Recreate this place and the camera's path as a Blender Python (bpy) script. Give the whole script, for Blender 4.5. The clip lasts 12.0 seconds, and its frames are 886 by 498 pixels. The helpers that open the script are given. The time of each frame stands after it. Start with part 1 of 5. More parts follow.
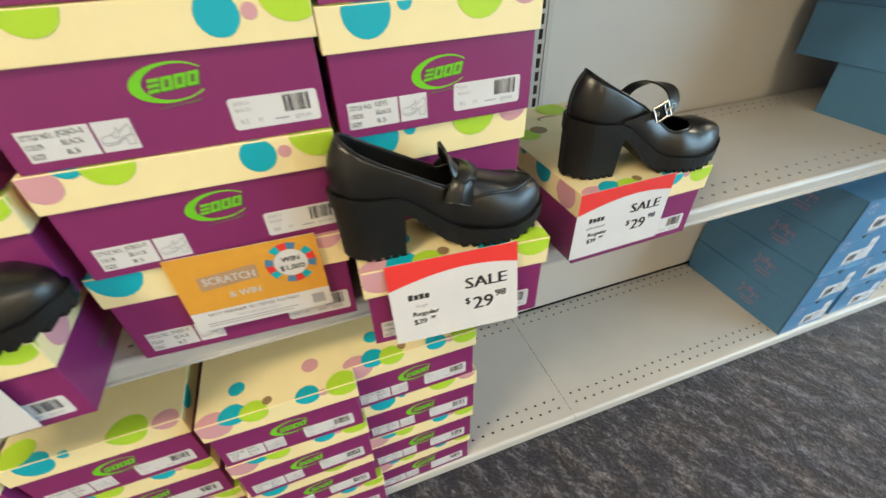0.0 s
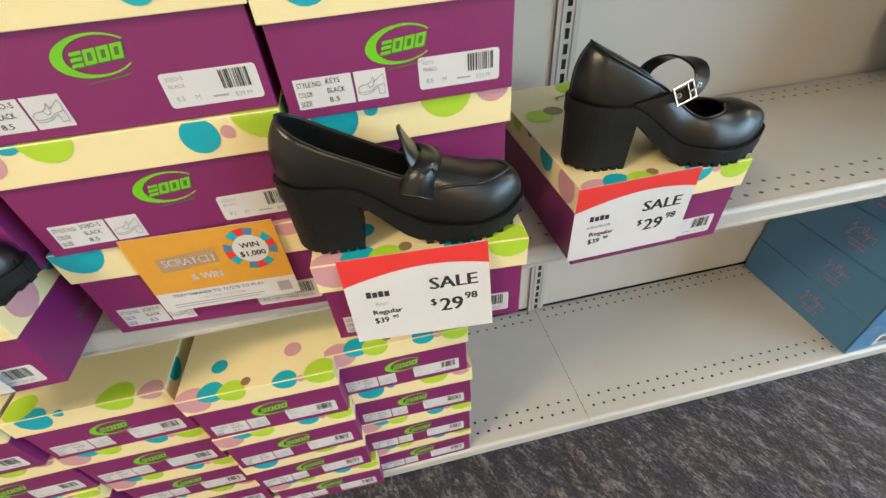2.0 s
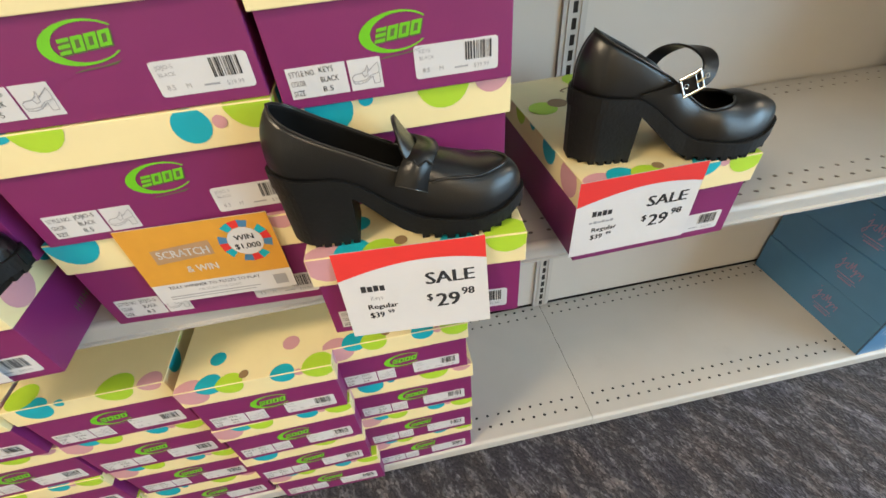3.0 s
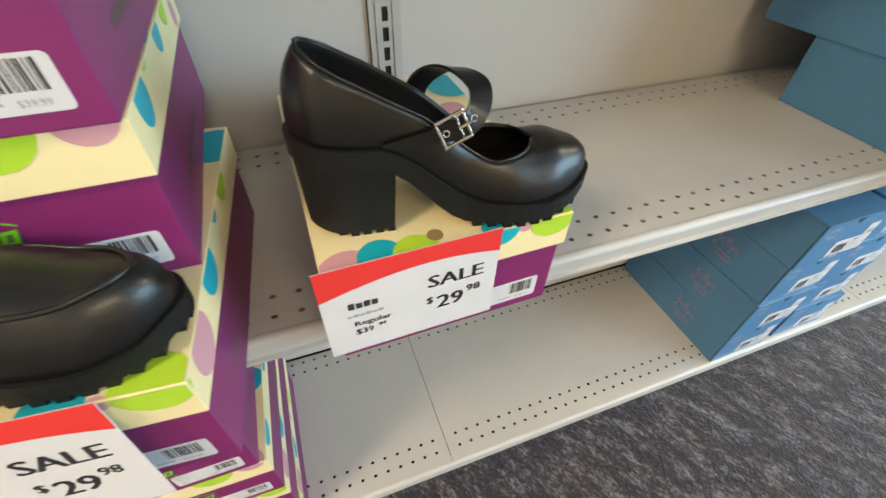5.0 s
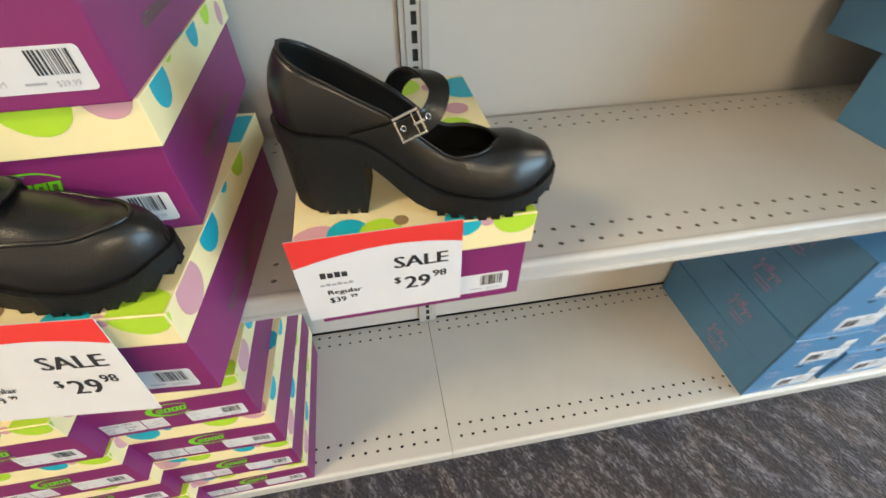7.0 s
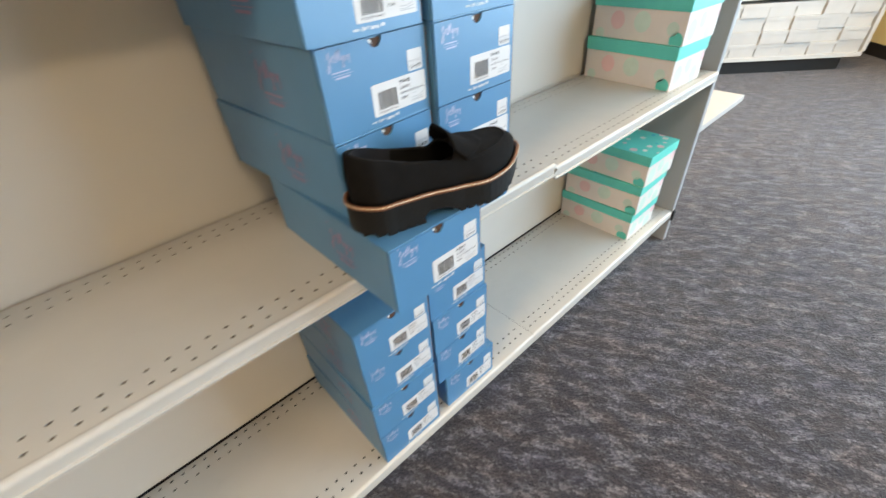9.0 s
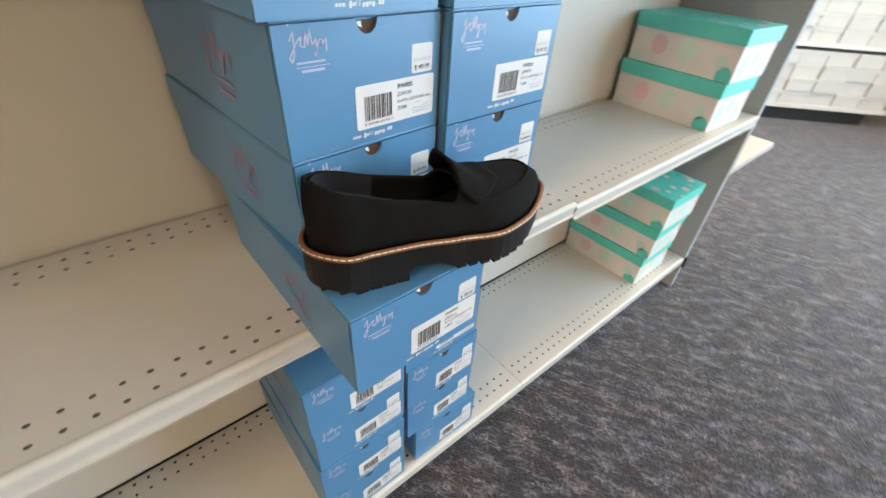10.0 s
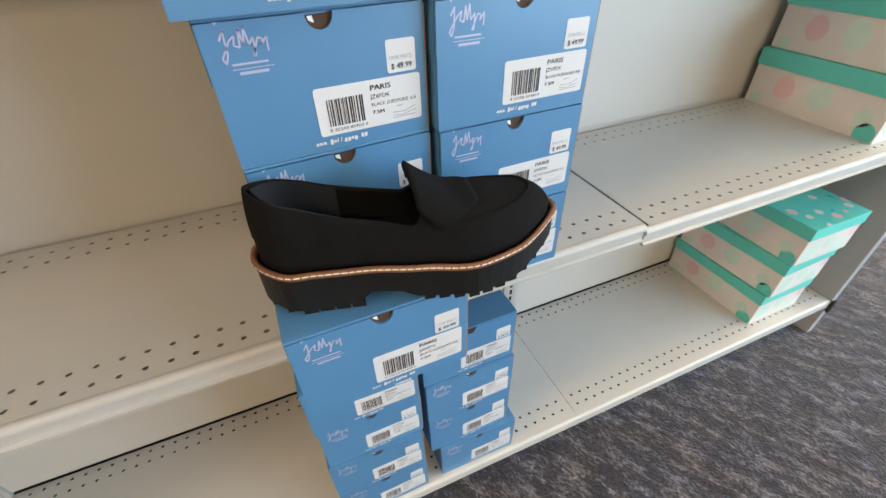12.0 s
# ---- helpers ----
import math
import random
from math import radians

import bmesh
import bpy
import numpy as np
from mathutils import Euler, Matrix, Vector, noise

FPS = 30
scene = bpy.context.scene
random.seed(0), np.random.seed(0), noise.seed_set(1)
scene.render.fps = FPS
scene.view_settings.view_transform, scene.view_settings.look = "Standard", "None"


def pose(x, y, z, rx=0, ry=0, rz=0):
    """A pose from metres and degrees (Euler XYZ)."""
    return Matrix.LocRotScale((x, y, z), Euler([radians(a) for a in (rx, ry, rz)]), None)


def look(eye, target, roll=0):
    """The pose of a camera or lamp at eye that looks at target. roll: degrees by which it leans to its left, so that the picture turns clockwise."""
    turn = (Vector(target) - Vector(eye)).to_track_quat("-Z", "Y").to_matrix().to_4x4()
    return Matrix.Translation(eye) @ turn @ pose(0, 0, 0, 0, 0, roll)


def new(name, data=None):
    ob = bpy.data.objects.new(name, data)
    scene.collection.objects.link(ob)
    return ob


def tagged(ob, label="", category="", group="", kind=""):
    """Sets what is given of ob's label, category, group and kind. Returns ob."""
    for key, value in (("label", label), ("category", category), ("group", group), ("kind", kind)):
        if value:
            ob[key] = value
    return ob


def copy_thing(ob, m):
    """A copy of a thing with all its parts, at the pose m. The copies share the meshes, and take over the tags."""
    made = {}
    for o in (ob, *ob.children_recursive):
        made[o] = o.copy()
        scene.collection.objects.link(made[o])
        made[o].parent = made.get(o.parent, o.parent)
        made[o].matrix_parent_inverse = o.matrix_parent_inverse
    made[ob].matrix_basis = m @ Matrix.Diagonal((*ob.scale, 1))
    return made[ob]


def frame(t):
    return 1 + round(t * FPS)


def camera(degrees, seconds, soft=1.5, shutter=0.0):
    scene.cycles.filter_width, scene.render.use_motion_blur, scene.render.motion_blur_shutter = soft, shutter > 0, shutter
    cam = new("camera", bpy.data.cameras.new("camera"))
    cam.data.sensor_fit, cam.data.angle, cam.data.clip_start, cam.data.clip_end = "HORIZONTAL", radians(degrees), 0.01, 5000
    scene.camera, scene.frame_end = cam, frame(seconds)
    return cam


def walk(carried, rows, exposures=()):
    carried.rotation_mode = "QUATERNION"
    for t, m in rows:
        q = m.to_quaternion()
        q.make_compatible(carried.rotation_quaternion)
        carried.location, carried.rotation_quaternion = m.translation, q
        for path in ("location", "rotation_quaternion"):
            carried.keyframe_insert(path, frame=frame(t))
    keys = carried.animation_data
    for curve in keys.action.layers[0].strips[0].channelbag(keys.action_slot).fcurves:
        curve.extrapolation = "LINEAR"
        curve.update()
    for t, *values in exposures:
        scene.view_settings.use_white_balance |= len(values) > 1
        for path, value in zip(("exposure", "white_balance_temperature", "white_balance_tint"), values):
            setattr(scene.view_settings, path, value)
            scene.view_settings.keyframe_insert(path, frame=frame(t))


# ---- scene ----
cam = camera(92.7, 12.0, shutter=0.5)
PATH = [
    (0, (-0.46, -0.42, 1.11), (0.038, 1.065, -0.133), -2.2),
    (0.5, (-0.383, -0.406, 1.1), (0.023, 1.091, -0.163), -0.1),
    (1, (-0.369, -0.393, 1.1), (-0.09, 1.115, -0.185), -2.4),
    (1.5, (-0.364, -0.399, 1.094), (-0.095, 1.087, -0.217), -4.7),
    (2, (-0.36, -0.4, 1.093), (-0.134, 1.089, -0.223), -5.2),
    (2.5, (-0.349, -0.4, 1.093), (-0.147, 1.087, -0.229), -5.7),
    (3, (-0.348, -0.396, 1.086), (-0.165, 1.085, -0.246), -5.7),
    (3.5, (-0.339, -0.355, 1.072), (-0.058, 1.057, -0.316), -4.5),
    (3.7, (-0.31, -0.322, 1.079), (0.151, 1.033, -0.317), -2.4),
    (5.3, (-0.116, -0.264, 1.05), (0.388, 1.057, -0.364), 2.6),
    (5.5, (-0.098, -0.273, 1.058), (0.31, 1.075, -0.362), 2.8),
    (5.8, (-0.072, -0.277, 1.052), (0.286, 1.094, -0.36), 2.7),
    (6, (-0.07, -0.276, 1.063), (0.221, 1.111, -0.347), 1.6),
    (6.5, (-0.077, -0.28, 1.064), (0.134, 1.123, -0.345), 0.3),
    (6.7, (-0.076, -0.29, 1.065), (0.139, 1.103, -0.353), 0.2),
    (8.3, (0.117, -0.473, 1.119), (0.905, 0.846, -0.161), -3.3),
    (8.5, (0.262, -0.487, 1.134), (1.177, 0.777, -0.117), -3.8),
    (9, (0.47, -0.477, 1.143), (1.511, 0.729, -0.067), -4.0),
    (9.5, (0.554, -0.379, 1.129), (1.71, 0.731, -0.067), -2.6),
    (10, (0.578, -0.358, 1.108), (1.645, 0.825, -0.101), 4.1),
    (10.5, (0.639, -0.372, 1.107), (1.559, 0.911, -0.121), 4.6),
    (11, (0.684, -0.375, 1.105), (1.449, 0.995, -0.135), 2.1),
    (11.5, (0.714, -0.372, 1.104), (1.386, 1.046, -0.136), -0.6),
    (12, (0.729, -0.374, 1.101), (1.322, 1.07, -0.15), -1.6),
]
walk(cam, [(t, look(eye, target, roll)) for t, eye, target, roll in PATH], exposures=[(0, -0.22, 6120, 6), (2.5, -0.23, 6160, 10), (6.0, -0.06, 6280, 9), (8.5, -0.07, 6470, 13), (9.5, -0.14, 6520, 13), (10.5, -0.22, 6560, 13), (12, -0.29, 6600, 14)])

# ---- world and lights ----
world = bpy.data.worlds.new("world")
scene.world = world
world.use_nodes = True
wn = world.node_tree
sky = wn.nodes.new("ShaderNodeTexSky")
sky.sky_type = 'NISHITA'
sky.sun_disc = False
sky.sun_elevation = radians(35)
sky.sun_rotation = radians(150)
wn.links.new(sky.outputs[0], wn.nodes["Background"].inputs[0])
wn.nodes["Background"].inputs[1].default_value = 0.1

CORNER = Vector((6.2, 0.0, 0.0))
ALONG = Vector((-0.7071, -0.7071, 0.0))     # along the yellow wall
ACROSS = Vector((-0.7071, 0.7071, 0.0))     # along the wall behind the white unit
ROOM_U, ROOM_V, ROOM_H = 8.5, 10.0, 3.0


def room(u, v, z):
    return CORNER + ALONG * u + ACROSS * v + Vector((0, 0, z))


def area(name, eye, target, sx, sy, power, colour):
    d = bpy.data.lights.new(name, 'AREA')
    d.shape = 'RECTANGLE'
    d.size, d.size_y, d.energy, d.color = sx, sy, power, colour
    ob = new(name, d)
    ob.matrix_world = look(eye, target)
    return ob


WIN_U0, WIN_U1, WIN_Z0, WIN_Z1 = 1.5, 5.1, 0.4, 2.6
area("window_daylight", room((WIN_U0 + WIN_U1) / 2, -0.12, (WIN_Z0 + WIN_Z1) / 2), room((WIN_U0 + WIN_U1) / 2, 3, (WIN_Z0 + WIN_Z1) / 2), WIN_U1 - WIN_U0, WIN_Z1 - WIN_Z0, 295, (0.52, 0.795, 1.0))
LAMPS = [(lu, lv) for lu in (2.0, 6.7) for lv in (1.6, 5.1, 8.4)]
for lu, lv in LAMPS:
    area("ceiling_lamp", room(lu, lv, ROOM_H - 0.06), room(lu, lv, 0) + Vector((0, 0.001, 0)), 1.15, 0.55, 95, (1.0, 0.765, 0.475))

# ---- materials ----


def material(name, colour, rough=0.5, metal=0.0, vary=0.08, scale=30, bump=0.0, bump_scale=200, dirt=0.0, coat=0.0, spec=0.5, stretch=(1, 1, 1)):
    m = bpy.data.materials.new(name)
    m.use_nodes = True
    nt = m.node_tree
    N, L = nt.nodes, nt.links
    p = N["Principled BSDF"]
    p.inputs["Metallic"].default_value = metal
    p.inputs["Roughness"].default_value = rough
    p.inputs["Specular IOR Level"].default_value = spec
    p.inputs["Coat Weight"].default_value = coat
    p.inputs["Coat Roughness"].default_value = 0.15
    tc = N.new("ShaderNodeTexCoord")
    mp = N.new("ShaderNodeMapping")
    mp.inputs["Scale"].default_value = stretch
    L.new(tc.outputs["Object"], mp.inputs[0])
    n1 = N.new("ShaderNodeTexNoise")
    n1.inputs["Scale"].default_value = scale
    n1.inputs["Detail"].default_value = 4
    n2 = N.new("ShaderNodeTexNoise")
    n2.inputs["Scale"].default_value = scale / 9
    n2.inputs["Detail"].default_value = 3
    L.new(mp.outputs[0], n1.inputs["Vector"])
    L.new(mp.outputs[0], n2.inputs["Vector"])
    add = N.new("ShaderNodeMath")
    add.operation = 'ADD'
    L.new(n1.outputs[0], add.inputs[0])
    L.new(n2.outputs[0], add.inputs[1])
    info = N.new("ShaderNodeObjectInfo")
    a2 = N.new("ShaderNodeMath")
    a2.operation = 'MULTIPLY_ADD'
    a2.inputs[1].default_value = 0.35
    L.new(info.outputs["Random"], a2.inputs[0])
    L.new(add.outputs[0], a2.inputs[2])
    rng = N.new("ShaderNodeMapRange")
    rng.inputs["From Min"].default_value = 0.7
    rng.inputs["From Max"].default_value = 1.65
    rng.inputs["To Min"].default_value = 1 - vary
    rng.inputs["To Max"].default_value = 1 + vary
    L.new(a2.outputs[0], rng.inputs[0])
    mul = N.new("ShaderNodeVectorMath")
    mul.operation = 'SCALE'
    mul.inputs[0].default_value = colour[:3]
    L.new(rng.outputs[0], mul.inputs["Scale"])
    L.new(mul.outputs[0], p.inputs["Base Color"])
    rr = N.new("ShaderNodeMapRange")
    rr.inputs["To Min"].default_value = max(0.02, rough - 0.08)
    rr.inputs["To Max"].default_value = min(1, rough + 0.1)
    L.new(n2.outputs[0], rr.inputs[0])
    L.new(rr.outputs[0], p.inputs["Roughness"])
    if dirt:
        n3 = N.new("ShaderNodeTexNoise")
        n3.inputs["Scale"].default_value = 9
        n3.inputs["Detail"].default_value = 9
        n3.inputs["Roughness"].default_value = 0.75
        L.new(mp.outputs[0], n3.inputs["Vector"])
        dr = N.new("ShaderNodeMapRange")
        dr.inputs["From Min"].default_value = 0.58
        dr.inputs["From Max"].default_value = 0.75
        dr.inputs["To Max"].default_value = dirt
        L.new(n3.outputs[0], dr.inputs[0])
        mx = N.new("ShaderNodeMix")
        mx.data_type = 'RGBA'
        mx.inputs["B"].default_value = tuple(c * 0.45 for c in colour[:3]) + (1,)
        L.new(dr.outputs[0], mx.inputs["Factor"])
        L.new(mul.outputs[0], mx.inputs["A"])
        L.new(mx.outputs["Result"], p.inputs["Base Color"])
    if bump:
        nb = N.new("ShaderNodeTexNoise")
        nb.inputs["Scale"].default_value = bump_scale
        nb.inputs["Detail"].default_value = 3
        L.new(mp.outputs[0], nb.inputs["Vector"])
        b = N.new("ShaderNodeBump")
        b.inputs["Strength"].default_value = bump
        b.inputs["Distance"].default_value = 0.002
        L.new(nb.outputs[0], b.inputs["Height"])
        L.new(b.outputs[0], p.inputs["Normal"])
    return m


def carpet_material():
    m = bpy.data.materials.new("carpet")
    m.use_nodes = True
    N, L = m.node_tree.nodes, m.node_tree.links
    p = N["Principled BSDF"]
    p.inputs["Roughness"].default_value = 0.95
    p.inputs["Specular IOR Level"].default_value = 0.15
    p.inputs["Sheen Weight"].default_value = 0.25
    tc = N.new("ShaderNodeTexCoord")

    def tex(kind, scale, stretch, detail=3, rough=0.5):
        turn = N.new("ShaderNodeMapping")
        turn.inputs["Rotation"].default_value = (0, 0, radians(60))
        L.new(tc.outputs["Object"], turn.inputs[0])
        mp = N.new("ShaderNodeMapping")
        mp.inputs["Scale"].default_value = stretch
        L.new(turn.outputs[0], mp.inputs[0])
        n = N.new(kind)
        n.inputs["Scale"].default_value = scale
        if kind == "ShaderNodeTexNoise":
            n.inputs["Detail"].default_value = detail
            n.inputs["Roughness"].default_value = rough
        L.new(mp.outputs[0], n.inputs["Vector"])
        return n

    def ramp(src, stops):
        r = N.new("ShaderNodeValToRGB")
        el = r.color_ramp.elements
        while len(el) < len(stops):
            el.new(0.5)
        for e, (pos, col) in zip(el, stops):
            e.position, e.color = pos, col
        L.new(src, r.inputs[0])
        return r

    big = tex("ShaderNodeTexNoise", 22, (0.6, 1.5, 1), 2, 0.55)
    hue = tex("ShaderNodeTexNoise", 11, (0.6, 1.4, 1), 3, 0.6)
    tuft = tex("ShaderNodeTexVoronoi", 210, (0.8, 1.1, 1))
    strand = tex("ShaderNodeTexVoronoi", 165, (0.65, 1.35, 1))
    part_of = N.new("ShaderNodeSeparateColor")
    L.new(strand.outputs["Color"], part_of.inputs[0])
    mixed = N.new("ShaderNodeMath")
    mixed.operation = 'MULTIPLY_ADD'
    mixed.inputs[1].default_value = 0.30
    L.new(part_of.outputs[0], mixed.inputs[0])
    L.new(big.outputs[0], mixed.inputs[2])
    base = ramp(mixed.outputs[0], [(0.50, (0.032, 0.029, 0.034, 1)), (0.67, (0.050, 0.046, 0.052, 1)), (0.77, (0.092, 0.087, 0.094, 1)), (0.92, (0.160, 0.153, 0.162, 1))])
    tint = ramp(hue.outputs[0], [(0.35, (0.92, 0.92, 1.06, 1)), (0.5, (0.96, 0.97, 1.0, 1)), (0.62, (1.07, 0.97, 0.92, 1))])
    m1 = N.new("ShaderNodeMix")
    m1.data_type, m1.blend_type = 'RGBA', 'MULTIPLY'
    m1.inputs["Factor"].default_value = 1
    L.new(base.outputs[0], m1.inputs["A"])
    L.new(tint.outputs[0], m1.inputs["B"])
    sep = N.new("ShaderNodeSeparateColor")
    L.new(tuft.outputs["Color"], sep.inputs[0])
    pile = ramp(sep.outputs[0], [(0.0, (0.70, 0.70, 0.72, 1)), (0.7, (1.05, 1.04, 1.03, 1)), (1.0, (1.40, 1.37, 1.35, 1))])
    m2 = N.new("ShaderNodeMix")
    m2.data_type, m2.blend_type = 'RGBA', 'MULTIPLY'
    m2.inputs["Factor"].default_value = 1
    L.new(m1.outputs["Result"], m2.inputs["A"])
    L.new(pile.outputs[0], m2.inputs["B"])
    L.new(m2.outputs["Result"], p.inputs["Base Color"])
    b = N.new("ShaderNodeBump")
    b.inputs["Strength"].default_value = 0.7
    b.inputs["Distance"].default_value = 0.004
    L.new(tuft.outputs["Distance"], b.inputs["Height"])
    L.new(b.outputs[0], p.inputs["Normal"])
    return m


def glow(name, colour, strength):
    m = bpy.data.materials.new(name)
    m.use_nodes = True
    p = m.node_tree.nodes["Principled BSDF"]
    p.inputs["Emission Color"].default_value = colour
    p.inputs["Emission Strength"].default_value = strength
    return m


CARPET = carpet_material()
SHELF = material("shelf_paint", (0.49, 0.465, 0.425), 0.38, 0, 0.05, 14, 0.06, 500, dirt=0.12)
PANEL = material("back_panel_paint", (0.50, 0.475, 0.435), 0.5, 0, 0.04, 8, 0.08, 400)
NOSE = material("shelf_nose", (0.44, 0.42, 0.39), 0.42, 0, 0.05, 20, dirt=0.2)
# near-black: painted shade behind holes and gaps, and the black plastic end cap
DARK = material("gap_shade_black_plastic", (0.02, 0.02, 0.02), 0.8)
# brown-grey that stands for the shade inside the upper shelf holes
SHADE = material("hole_shade", (0.17, 0.15, 0.128), 0.7)
ENDP = material("end_panel_grey", (0.30, 0.31, 0.32), 0.5, 0, 0.06, 6, 0.05, 300)
PURPLE = material("purple_card", (0.20, 0.020, 0.115), 0.42, 0, 0.07, 25, 0.04, 350, dirt=0.1)
CREAM = material("cream_card", (0.80, 0.68, 0.37), 0.45, 0, 0.05, 25, 0.04, 350, dirt=0.08)
TEALD = material("teal_ink", (0.012, 0.36, 0.45), 0.45, 0, 0.06)
LIME = material("lime_ink", (0.40, 0.60, 0.03), 0.45, 0, 0.06)
MAUVE = material("mauve_ink", (0.58, 0.30, 0.33), 0.45, 0, 0.06)
BROWN = material("brown_ink", (0.27, 0.17, 0.08), 0.5, 0, 0.06)
GREEN = material("green_foil", (0.16, 0.52, 0.015), 0.3, 0, 0.08)
DGREEN = material("green_shadow_ink", (0.11, 0.13, 0.05), 0.5)
WHITE = material("label_paper", (0.60, 0.59, 0.595), 0.55, 0, 0.03)
INK = material("black_ink", (0.03, 0.03, 0.035), 0.5)
GREY = material("grey_ink", (0.33, 0.33, 0.35), 0.5)
RED = material("red_ink", (0.68, 0.035, 0.03), 0.45, 0, 0.05)
ORANGE = material("orange_print", (0.62, 0.30, 0.035), 0.4, 0, 0.07, 60)
TAN = material("tan_ink", (0.42, 0.26, 0.14), 0.5)
BLUE = material("blue_card", (0.074, 0.205, 0.375), 0.34, 0, 0.06, 25, 0.05, 350, dirt=0.10, spec=0.6)
BLUEIN = material("raw_brown_card", (0.07, 0.032, 0.015), 0.8, 0, 0.15)
RAWCARD = material("cut_card_edge", (0.34, 0.19, 0.10), 0.8, 0, 0.2, 80)
PINK = material("pink_foil", (0.42, 0.42, 0.58), 0.4, 0, 0.2, 60)
PINKS = material("faded_pink_print", (0.30, 0.20, 0.32), 0.5, 0, 0.25, 60)
TISSUE = material("tissue_paper", (0.8, 0.78, 0.74), 0.7, 0, 0.08, 60, 0.3, 80)
AQUA = material("aqua_card", (0.10, 0.52, 0.44), 0.45, 0, 0.08, 25, 0.04, 300)
PALE = material("pale_card", (0.66, 0.60, 0.55), 0.5, 0, 0.05, 25, 0.04, 300)
PASTP = material("pastel_pink_ink", (0.72, 0.47, 0.46), 0.5)
PASTG = material("pastel_green_ink", (0.52, 0.63, 0.54), 0.5)
LEATHER = material("black_leather", (0.006, 0.0058, 0.0058), 0.29, 0, 0.2, 60, 0.12, 700, coat=0.05, spec=0.48)
RUBBER = material("black_rubber", (0.009, 0.0089, 0.0088), 0.5, 0, 0.2, 40, 0.25, 300, spec=0.24)
SUEDE = material("black_suede", (0.0065, 0.006, 0.006), 0.95, 0, 0.35, 90, 0.25, 900, spec=0.12)
LINING = material("black_lining", (0.006, 0.006, 0.006), 0.8, spec=0.12)
SOCK = material("grey_sock_lining", (0.020, 0.020, 0.023), 0.75, spec=0.2)
STITCH = material("pale_stitch", (0.75, 0.66, 0.52), 0.6)
WELT = material("tan_welt", (0.19, 0.078, 0.036), 0.5, 0, 0.1, 90)
CHROME = material("chrome", (0.50, 0.50, 0.50), 0.2, 1.0, 0.05)
YELLOW = material("yellow_wall_paint", (0.78, 0.62, 0.30), 0.7, 0, 0.04, 5, 0.1, 250)
WALLP = material("cream_wall_paint", (0.70, 0.66, 0.58), 0.7, 0, 0.04, 5, 0.1, 250)
CEIL = material("ceiling_tile", (0.75, 0.74, 0.72), 0.9, 0, 0.05, 40, 0.3, 200)
SKIRT = material("black_skirting", (0.015, 0.013, 0.012), 0.5, 0, 0.2)
WHITEM = material("white_melamine", (0.58, 0.56, 0.53), 0.45, 0, 0.03, 8)
WHITEB = material("white_box_card", (0.50, 0.475, 0.445), 0.6, 0, 0.06, 15)
LAMPG = glow("lamp_diffuser", (1.0, 0.94, 0.84, 1), 4.0)

# ---- mesh helpers ----


def box(bm, x0, x1, y0, y1, z0, z1, mat=0, bevel=0.0):
    vs = [bm.verts.new((x, y, z)) for z in (z0, z1) for y in (y0, y1) for x in (x0, x1)]
    fs = [bm.faces.new([vs[i] for i in q]) for q in ((0, 2, 3, 1), (4, 5, 7, 6), (0, 1, 5, 4), (2, 6, 7, 3), (0, 4, 6, 2), (1, 3, 7, 5))]
    for f in fs:
        f.material_index = mat
    if bevel:
        edges = list({e for f in fs for e in f.edges})
        r = bmesh.ops.bevel(bm, geom=edges, offset=bevel, segments=2, profile=0.6, affect='EDGES')
        for f in r["faces"]:
            f.material_index = mat
    return vs


def mesh_of(name, bm, mats, smooth=False):
    me = bpy.data.meshes.new(name)
    bm.normal_update()
    bm.to_mesh(me)
    bm.free()
    for m in (mats if isinstance(mats, (list, tuple)) else [mats]):
        me.materials.append(m)
    if smooth:
        me.polygons.foreach_set("use_smooth", [True] * len(me.polygons))
    return me


def part(name, bm, mats, parent=None, label="", smooth=False):
    """One mesh object out of a bmesh, under a thing or a part."""
    ob = new(name, mesh_of(name, bm, mats, smooth))
    if parent is not None:
        ob.parent = parent
    if label:
        ob["label"] = label
    return ob


def setting(name, bm, mats, label="", category=""):
    return tagged(part(name, bm, mats), label, category, "", "structure")


def clip(poly, u0, u1, v0, v1):
    for axis, lim, keep in ((0, u0, 1), (0, u1, -1), (1, v0, 1), (1, v1, -1)):
        out = []
        for i in range(len(poly)):
            a, b = poly[i - 1], poly[i]
            ia, ib = (a[axis] - lim) * keep >= 0, (b[axis] - lim) * keep >= 0
            if ia != ib:
                t = (lim - a[axis]) / (b[axis] - a[axis])
                out.append((a[0] + (b[0] - a[0]) * t, a[1] + (b[1] - a[1]) * t))
            if ib:
                out.append(b)
        poly = out
        if not poly:
            break
    return poly


def ellipse(cu, cv, ru, rv, n=20, tilt=0.0):
    c, s = math.cos(radians(tilt)), math.sin(radians(tilt))
    pts = [(ru * math.cos(2 * math.pi * i / n), rv * math.sin(2 * math.pi * i / n)) for i in range(n)]
    return [(cu + a * c - b * s, cv + a * s + b * c) for a, b in pts]


def ink(bm, poly, to3, mat):
    if len(poly) >= 3:
        try:
            f = bm.faces.new([bm.verts.new(to3(u, v)) for u, v in poly])
            f.material_index = mat
        except ValueError:
            pass


def rect(u0, u1, v0, v1):
    return [(u0, v0), (u1, v0), (u1, v1), (u0, v1)]


TEXTS = {}


